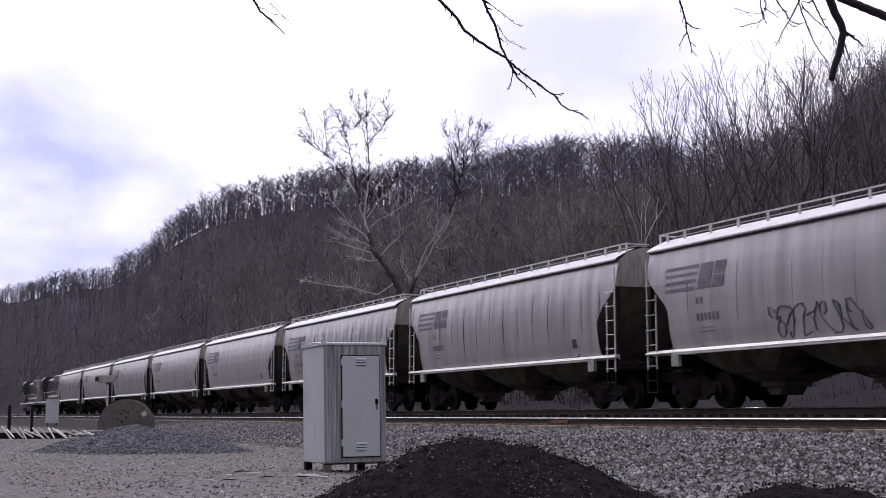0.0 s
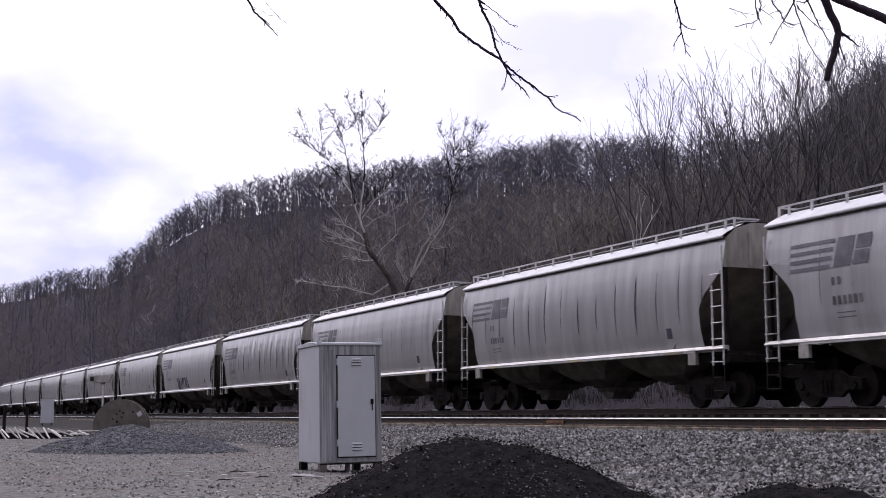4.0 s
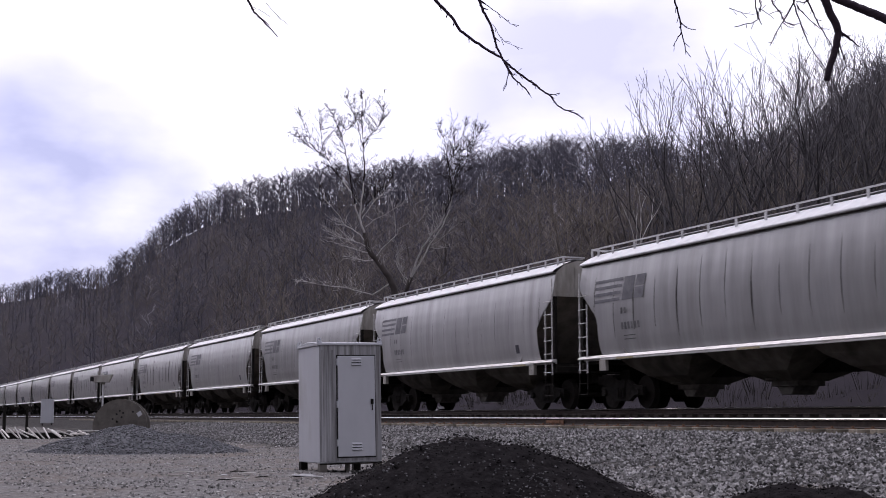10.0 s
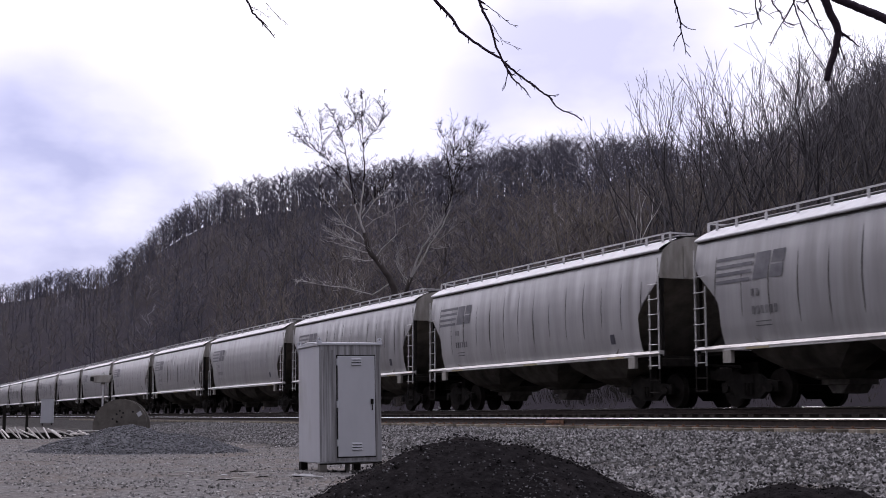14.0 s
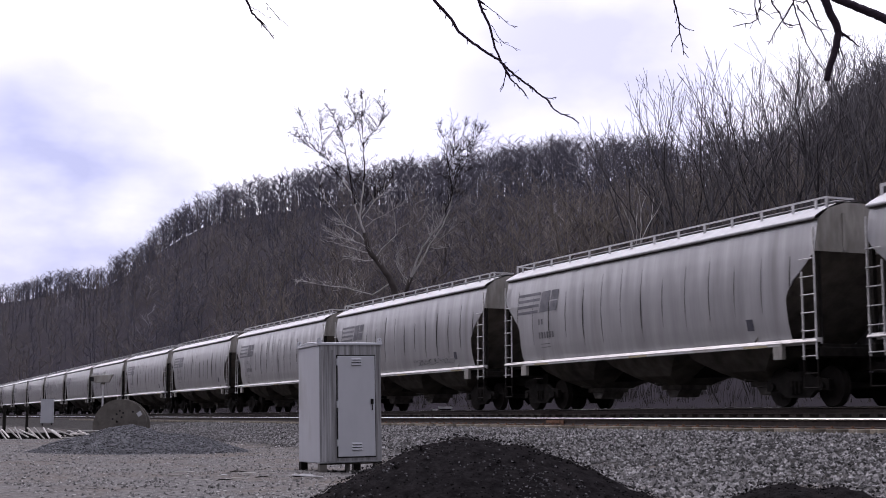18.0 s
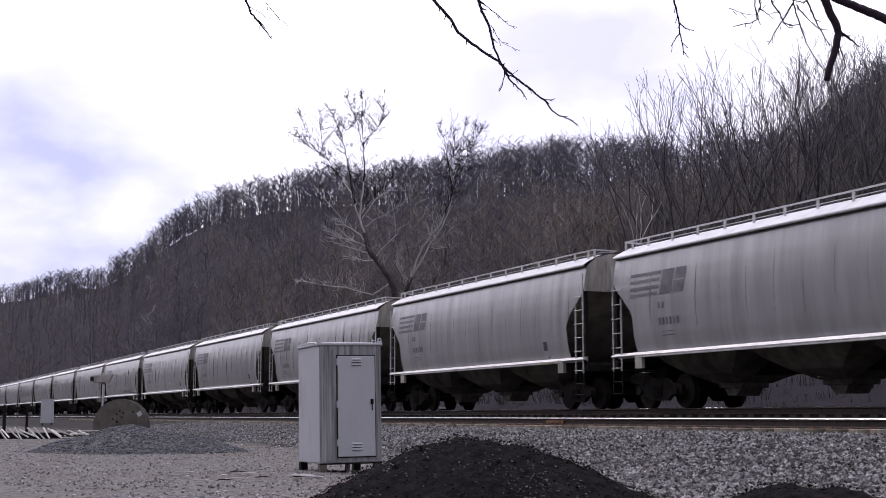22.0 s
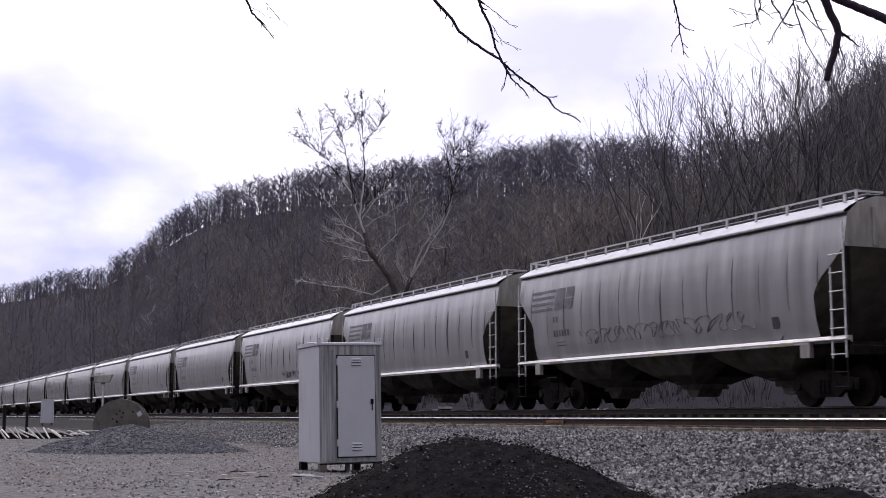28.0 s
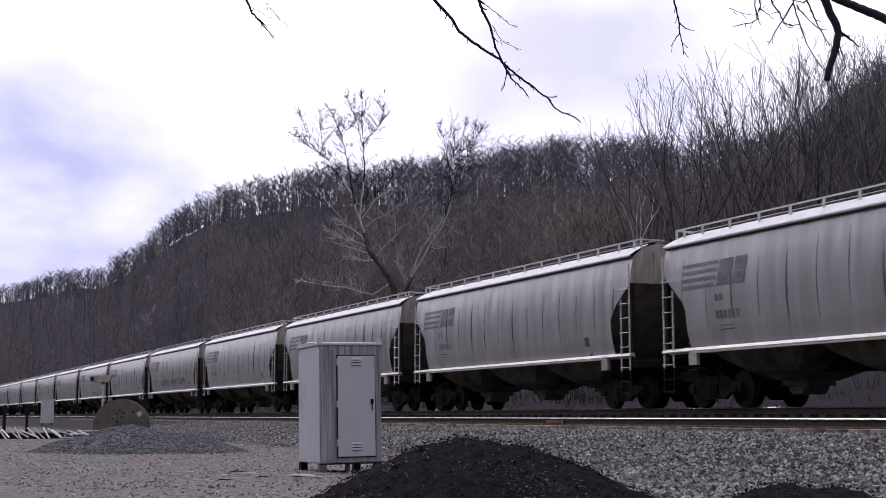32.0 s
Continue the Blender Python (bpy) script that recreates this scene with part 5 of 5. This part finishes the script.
def woodland():
    rng = random.Random(77)
    fine = [wood_pattern(500 + i, 11, 4, 2, 0.36, 0.6) for i in range(7)]
    plain = [wood_pattern(600 + i, 8, 3, 1, 0.22, 0.55) for i in range(6)]
    shrub = [wood_pattern(700 + i, 7, 3, 0, 0.05, 0.5) for i in range(5)]
    sorts = {"grey": WOODS, "pale": WOODS_PALE, "ruddy": WOODS_RED}
    heaps = {sort: ([], [], [0]) for sort in sorts}

    def plant(sort, pattern, at, high, width):
        middle, offset, faces = pattern
        a = rng.uniform(0, 6.28)
        ca, sa = math.cos(a), math.sin(a)
        turn = np.array(((ca, sa, 0), (-sa, ca, 0), (0, 0, 1)), dtype=np.float32)
        wide = rng.uniform(1.0, 1.6)
        spots, rows, count = heaps[sort]
        spots.append((middle * np.array((high * wide, high * wide, high), dtype=np.float32) + offset * width) @ turn + np.array(at, dtype=np.float32))
        rows.append(faces + count[0])
        count[0] += len(middle)
    made = 0
    while made < 4400:
        t_all = HEAD + rng.uniform(-27, 24)
        k = rng.uniform(0.88, 1.03) if made > 2900 else (rng.uniform(0.80, 1.06) if made > 2100 else rng.random() * 0.95)
        top = float(np.interp(t_all, RIDGE_TURN, RIDGE_FAR))
        foot = min(46 / max(0.02, math.sin(radians(max(t_all, 1.8)))), top * 0.55)
        r = foot + (top - foot) * k
        if r < 95:
            continue
        x, y = r * math.sin(radians(t_all)), r * math.cos(radians(t_all))
        pick = rng.random()
        sort = "pale" if pick < (0.10 if k > 0.85 else 0.01) else ("ruddy" if (pick > 0.55 or r < 230 and pick > 0.2) and k < 0.6 + 0.3 * noise.noise((x * 0.01, y * 0.01, 4)) else "grey")
        high = rng.uniform(14.5, 20.0) * (1 + 0.25 * noise.noise((x * 0.02, y * 0.02, 7))) * (1 if k > 0.5 else 0.8)
        low_growth = made > 2900
        if low_growth:
            high *= rng.uniform(0.28, 0.55)     # the undergrowth along the top
        if r < 320:
            rise = float(np.interp(t_all, RIDGE_TURN, RIDGE_RISE))
            high = min(high, r * math.tan(radians(rise + 0.2 - rng.uniform(0, 2.6) * (k < 0.9))) - ground_at(x, y))
            if high < 4:
                continue
        detailed = k > 0.86 or r < 170
        plant(sort, rng.choice(shrub if low_growth else (fine if detailed else plain)), (x, y, ground_at(x, y)), high, (0.10 + r * 0.00022) * (2.8 if low_growth else (1.65 if k > 0.7 else 1.3)))
        made += 1
    labels = {"grey": "dense grey leafless woods covering the hillside", "pale": "pale-stemmed leafless trees along the ridge", "ruddy": "reddish-brown leafless trees on the lower slope"}
    for sort, (spots, rows, count) in heaps.items():
        me = bpy.data.meshes.new("woods")
        v, f = np.concatenate(spots), np.concatenate(rows)
        me.vertices.add(len(v))
        me.vertices.foreach_set("co", v.ravel())
        me.loops.add(f.size)
        me.loops.foreach_set("vertex_index", f.ravel())
        me.polygons.add(len(f))
        me.polygons.foreach_set("loop_start", np.arange(0, f.size, 3, dtype=np.int32))
        me.update(calc_edges=True)
        me.materials.append(sorts[sort])
        thing("woods", me, None, labels[sort], "woods", kind="stuff")


woodland()


def brush():
    """Tangled bare brush along the foot of the hill."""
    rng, s = random.Random(5), Shape()
    for _ in range(1000):
        turn, away = rng.uniform(-22, 20), rng.uniform(62, 125)
        x, y = place_at(turn, away)
        if x < 40:
            continue
        z = ground_at(x, y)
        tall = rng.uniform(0.6, 1.5)
        for k in range(8):
            a, h = rng.uniform(0, 6.28), rng.uniform(1.2, 4.2) * tall
            tip = (x + 0.4 * h * math.cos(a), y + 0.4 * h * math.sin(a), z + h)
            s.tube(((x, y, z - 0.2), (x + 0.12 * h * math.cos(a), y + 0.12 * h * math.sin(a), z + h * 0.55), tip), (0.016, 0.012, 0.006), 3, False)
            for _ in range(2):
                m = Vector((x, y, z)).lerp(Vector(tip), rng.uniform(0.4, 0.95))
                s.blade(m, m + Vector((rng.uniform(-0.6, 0.6), rng.uniform(-0.6, 0.6), rng.uniform(0.1, 0.9))), 0.008)
    thing("brush", s, WOODS_RED, "tangled bare brown brush at the foot of the hill", "brush", kind="stuff")


brush()


def weeds():
    """Dry weed clumps along the bank beyond the main line, and added shade-dark brush."""
    rng, s = random.Random(15), Shape()
    for _ in range(900):
        x, y = rng.uniform(25.2, 29.5), rng.uniform(22, 150)
        z, size = ground_at(x, y), rng.uniform(0.08, 0.32)
        for _ in range(8):
            a, h = rng.uniform(0, 6.28), size * rng.uniform(0.5, 1.1)
            s.blade((x + 0.15 * math.cos(a), y + 0.15 * math.sin(a), z - 0.05), (x + 0.15 * math.cos(a) + 0.6 * h * math.cos(a * 3), y + 0.15 * math.sin(a) + 0.6 * h * math.sin(a * 3), z + h), 0.008)
    t = Shape()
    for _ in range(900):
        x, y = rng.uniform(28.0, 32.5), rng.uniform(22, 200)
        z, size = ground_at(x, y), rng.uniform(0.4, 1.2)
        for _ in range(16):
            a, h = rng.uniform(0, 6.28), size * rng.uniform(0.4, 1.1)
            t.blade((x + 0.3 * math.cos(a), y + 0.3 * math.sin(a), z - 0.05), (x + 0.8 * h * math.cos(a), y + 0.8 * h * math.sin(a), z + h), 0.009)
    thing("thicket", t, THICKET, "low brush added on the bank, dark for the shade under the cars", "brush", kind="stuff")
    thing("weeds", s, STRAW, "dry tan weeds on the bank beyond the main line", "weeds", kind="stuff")


weeds()


# ---- stones of the track bed ----
def ballast_stones():
    rng, s = random.Random(31), Shape()
    for _ in range(62000):
        y = 7 + 58 * rng.random() ** 1.75
        toe = lerp(5.9, 9.0, min(1.0, (y - 7) / 18))
        x = rng.uniform(toe, 15.35)
        if x < toe + 1.2 and rng.random() > (x - toe + 0.15) / 1.2:
            continue
        pebble(s, (x, y, ground_at(x, y) + 0.008), rng.uniform(0.013, 0.037) * (1.0 if rng.random() < 0.94 else 1.4), rng, 0.95)
    thing("ballast", s, STONE, "loose grey granite ballast stones on the track shoulder", "ballast", kind="stuff")
    s = Shape()
    for _ in range(15000):
        x, y = rng.uniform(1.5, 9.2), 11 + 36 * rng.random() ** 1.7
        pebble(s, (x, y, ground_at(x, y) + 0.002), rng.uniform(0.006, 0.024), rng, 0.9)
    thing("grit", s, PEBBLE, "scattered small stones on the trodden dirt", "gravel", kind="stuff")


ballast_stones()


# ---- the branches that hang into the view, from a tree beside the camera ----
def overhang():
    rng = random.Random(2)
    tree = thing("overhanging_tree", None, None, "bare tree with dark branches hanging down over the yard", "tree", at=pose(0, 0, 0, 0, 0, -HEAD))
    tilt = radians(TILT)

    def spot(a, b, away):
        """A place from shares of the distance to the right of and above the line of sight."""
        return (a * away, away * (math.cos(tilt) - b * math.sin(tilt)), EYE[2] + away * (math.sin(tilt) + b * math.cos(tilt)))
    stem = Shape()
    stem.tube([(3.6, 1.5, -0.1), (3.55, 1.6, 1.2), (3.3, 2.2, 2.6), (2.9, 3.0, 3.4), (1.2, 4.3, 3.45), (-1.6, 4.6, 3.3)], [0.20, 0.16, 0.12, 0.08, 0.05, 0.03], 10, False)
    part("trunk", stem, NEAR_BARK, tree, "dark trunk and main limb", smooth=True)

    roots = {}

    def branch(name, pts, r0, r1, away, shoots, label="", owner=None):
        s = Shape()
        P = [Vector(spot(a / 1000, b / 1000, away + d)) for a, b, d in pts]
        root = P[0]
        fine, m = [], 0
        for i in range(len(P) - 1):
            for k in range(4):
                fine.append(P[i].lerp(P[i + 1], k / 4) - root + Vector((rng.uniform(-1, 1), rng.uniform(-1, 1), rng.uniform(-1, 1))) * 0.0012)
        fine.append(P[-1] - root)
        m = len(fine) - 1
        s.tube(fine, [lerp(r0, r1, i / m) for i in range(m + 1)], 6)
        for i in range(1, m, 3 if r0 < 0.007 else 9):
            d = (fine[i + 1] - fine[i - 1]).normalized()
            out = Vector((rng.uniform(-1, 1), rng.uniform(-0.3, 0.3), rng.uniform(-1, 0.6))).normalized()
            s.tube((fine[i], fine[i] + (d * 0.6 + out * 0.7) * rng.uniform(0.008, 0.026)), (lerp(r0, r1, i / m) * 0.75, 0.0012), 4)
        for share, side, long in shoots:
            i = max(1, int(share * m))
            d = (fine[i] - fine[i - 1]).normalized()
            out = Vector((side, rng.uniform(-0.3, 0.3), -0.3)).normalized()
            p1 = fine[i] + (d * 0.6 + out * 0.5) * long * 0.5
            p2 = p1 + (d * 0.8 + out * 0.3) * long * 0.5
            s.tube((fine[i], p1, p2), (lerp(r0, r1, i / m) * 0.6, min(0.003, r0 * 0.5), 0.001), 5)
            s.tube((p1, p1 + (d + out * -0.6) * long * 0.16), (0.002, 0.0008), 4)
        ob = part(name, s, NEAR_BARK, owner or tree, label, smooth=True)
        ob.matrix_basis = Matrix.Translation(root - roots[owner] if owner else root)
        roots[ob] = root
        return ob
    made = []
    made.append(branch("long_branch", [(-20.8, 203.8, 0), (-9.3, 190.2, 0), (0.4, 180.5, 0), (6.8, 173.3, 0), (13.1, 163.5, 0), (21.6, 157.2, 0), (32.2, 150, 0), (44.1, 143.2, 0), (47.5, 139.8, 0), (55.5, 132.6, 0), (64, 126.7, 0), (70.3, 122.4, 0), (73.7, 119.1, 0), (79.7, 115.7, 0), (85.2, 108.5, 0), (91.5, 104.2, 0), (99.1, 102.1, 0), (105.1, 97.9, 0)], 0.0055, 0.0016, 4.4, [(0.74, 1, 0.03), (0.62, -1, 0.025)], "long drooping branch with buds"))
    made.append(branch("short_branch", [(22.9, 201.7, 0), (27.1, 186.9, 0), (30.1, 178.4, 0), (35.6, 169.1, 0), (38.1, 159.3, 0), (40.7, 150.8, 0), (44.9, 142.4, 0), (49.1, 133.9, 0), (53.4, 127.5, 0), (58.5, 123.3, 0), (62.7, 119.1, 0), (65.2, 115.7, 0)], 0.0048, 0.0016, 4.3, [], "thin drooping twig with buds"))
    made.append(branch("left_twig", [(-152.1, 201.7, 0), (-146.6, 186.9, 0), (-141.5, 177.5, 0), (-135.2, 171.6, 0), (-129.7, 165.7, 0), (-124.1, 159.3, 0)], 0.0042, 0.0014, 4.2, [(0.5, 1, 0.05)], "thin drooping twig"))
    made.append(branch("thin_twig", [(170.3, 201.7, 0), (172.9, 189, 0), (175.4, 180.5, 0), (178, 169.9, 0), (178.8, 162.3, 0), (181.3, 153, 0), (182.2, 145.8, 0)], 0.0034, 0.0013, 4.4, [], "thin drooping twig"))
    made.append(branch("thick_branch", [(383.9, 144.5, 0), (350, 164.8, 0), (332.2, 172.4, 0), (320.3, 177.5, 0), (307.6, 182.6, 0), (294, 187.7, 0), (282.2, 197.4, 0)], 0.0125, 0.01, 3.6, [], "thick dark branch"))
    made.append(branch("stub_branch", [(281.3, 199.6, 0), (285.6, 189, 0), (289.8, 178.4, 0), (294.9, 167.8, 0), (296.6, 162.3, 0), (294, 148.7, 0), (289.8, 136, 0), (287.7, 126.3, 0)], 0.0115, 0.0085, 3.6, [], "broken dark branch stub"))
    for line, r, owner in (([(296.6, 163.1), (303.4, 158.9), (307.6, 155.5), (312.3, 151.7)], 0.0045, 5),
                           ([(47.9, 139.4), (49.1, 132.6), (47.5, 123.3), (45.3, 118.6)], 0.002, 1),
                           ([(28.8, 185.2), (40.7, 177.5), (49.1, 169.9), (55.5, 166.5)], 0.0013, 1),
                           ([(37.3, 168.2), (42.8, 159.3), (47, 155.1), (59.7, 150)], 0.0011, 1),
                           ([(78.8, 116.1), (83, 115.7), (87.7, 116.9)], 0.0018, 0),
                           ([(-133, 184.7), (-125.4, 176.3), (-120.3, 171.6), (-115.2, 167.4)], 0.0011, None),
                           ([(-143.6, 181.8), (-136.4, 178.8), (-128.8, 173.3)], 0.001, 2),
                           ([(178, 169.9), (181.8, 166.5), (186.4, 164.4)], 0.0022, 3),
                           ([(178.8, 162.3), (175.8, 158), (172.9, 152.1)], 0.002, 3),
                           ([(233, 195.3), (234.3, 182.6), (236.4, 172), (231.3, 169.5), (218.6, 166.5)], 0.0018, None),
                           ([(244.1, 195.3), (247.4, 183.5), (252.5, 177.5), (256.8, 169.9), (263.1, 167.8), (269.5, 169.9)], 0.0022, None),
                           ([(266.1, 195.3), (263.1, 184.7), (258.9, 176.3), (254.6, 169.9), (250.4, 163.5), (247.4, 157.2), (244.9, 152.1)], 0.0022, None),
                           ([(261.8, 193.2), (263.1, 183.5), (267.4, 172), (270.3, 163.5), (274.6, 153), (280.1, 144.5), (284.7, 137.7)], 0.0022, None),
                           ([(270.3, 195.3), (272.9, 186.9), (277.9, 176.3), (282.2, 167.8), (287.3, 159.3), (291.5, 153)], 0.0026, None),
                           ([(265.2, 183.5), (267.8, 179.2), (274.6, 172), (282.2, 165.7), (289.8, 164.8)], 0.0018, None),
                           ([(236.4, 180.5), (244.1, 176.3), (251.7, 178.4)], 0.0014, None),
                           ([(214.4, 180.9), (222.9, 177.5), (231.3, 175.8), (236.4, 176.7)], 0.0011, None),
                           ([(295.7, 160.6), (298.3, 150.8), (301.7, 141.1), (303.4, 133.9)], 0.0016, None),
                           ([(235.6, 193.2), (238.5, 182.6), (235.6, 174.1)], 0.002, None),
                           ([(254.6, 169.9), (258.9, 166.5), (261.8, 169.1)], 0.0014, None),
                           ([(280.1, 194.5), (277.9, 188.5), (269.5, 184.7), (262.7, 186)], 0.003, None),
                           ([(258.9, 195.3), (252.5, 189), (246.6, 184.7)], 0.002, None),
                           ([(47, 139), (51.7, 131.3), (54.2, 131.3)], 0.0016, 1)):
        twig = branch("fine_twig", [(a, b, 0) for a, b in line], r, min(r * 0.6, 0.0011), 3.6 if line[0][0] > 230 else (4.3 if owner in (1, 2) else 4.4), [], "", None if owner is None else made[owner])
        if owner is None:
            made.append(twig)
    return made


swaying = overhang()


# ---- what moves: the train, its wheels, and the branches in the wind ----
RUN = [(0, 0.0), (4, 63.55), (8, 126.94), (12, 190.06), (16, 252.84), (20, 315.18), (24, 376.99), (28, 438.17), (32, 498.64)]


def motions():
    for one, y in train + engines:
        walk(one, [(t, pose(X_TRAIN, y + d, RAIL_TRAIN)) for t, d in RUN])
    # every wheel turns at the same rate, so they share one set of keys
    wheels = [o for one, y in train for o in one.children_recursive if o.name.startswith("wheelset")]
    first, rows = wheels[0], []
    for i in range(961):
        t = i / 30
        d = float(np.interp(t, [r[0] for r in RUN], [r[1] for r in RUN]))
        rows.append((t, pose(0, 0, 0, -math.degrees(d / 0.457) % 360, 0, 0)))
    walk(first, rows)
    for o in wheels[1:]:
        o.rotation_mode = "QUATERNION"
        o.animation_data_create()
        o.animation_data.action = first.animation_data.action
        o.animation_data.action_slot = first.animation_data.action_slot
    # degrees by which the branches have swung at each second
    slow = [0, 0.2, 0.7, 1.1, 0.9, 0.9, 0.9, 0, -0.2, -0.7, 0, -0.2, 0.9, -0.2, 0.5, 1.1, 1.4, 1.6, 1.6, 1.8, 2.1, 2.3, 2.3, 2.5, 2.7, 2.5, 2.1, 1.6, 1.1, 0.5, 0.9, 1.1, 1.1]
    quick = [-3.4, -1.2, -1.2, -1.2, -0.6, 0, 0, 0, 0, 0.6, 0, 2.2, 2.3, 2.3, 2.3, 2.9, 3.4, 3.4, 3.4, 3.4, 5.2, 5.2, 5.2, 5.2, 5.2, 5.2, 4.6, 3.4, 3.4, 1.7, 3.4, 2.3, 3.4]
    light = [-1.2, -0.6, 0, 0, 0, 0, -0.6, 0, 1.2, 0, 0, 0, 0.6, 0.6, 0, 1.2, 1.2, 1.2, 1.8, 2.4, 3.0, 3.0, 1.8, 3.0, 3.0, 3.0, 3.0, 3.0, 1.8, 0, 1.2, 1.8, 1.8]
    for k, ob in enumerate(swaying):
        if k in (4, 5):
            continue
        swing = (slow, slow, quick, light)[k] if k < 4 else light
        home = ob.matrix_basis.copy()
        walk(ob, [(t, home @ pose(0, 0, 0, 0, a, 0)) for t, a in enumerate(swing)])


motions()
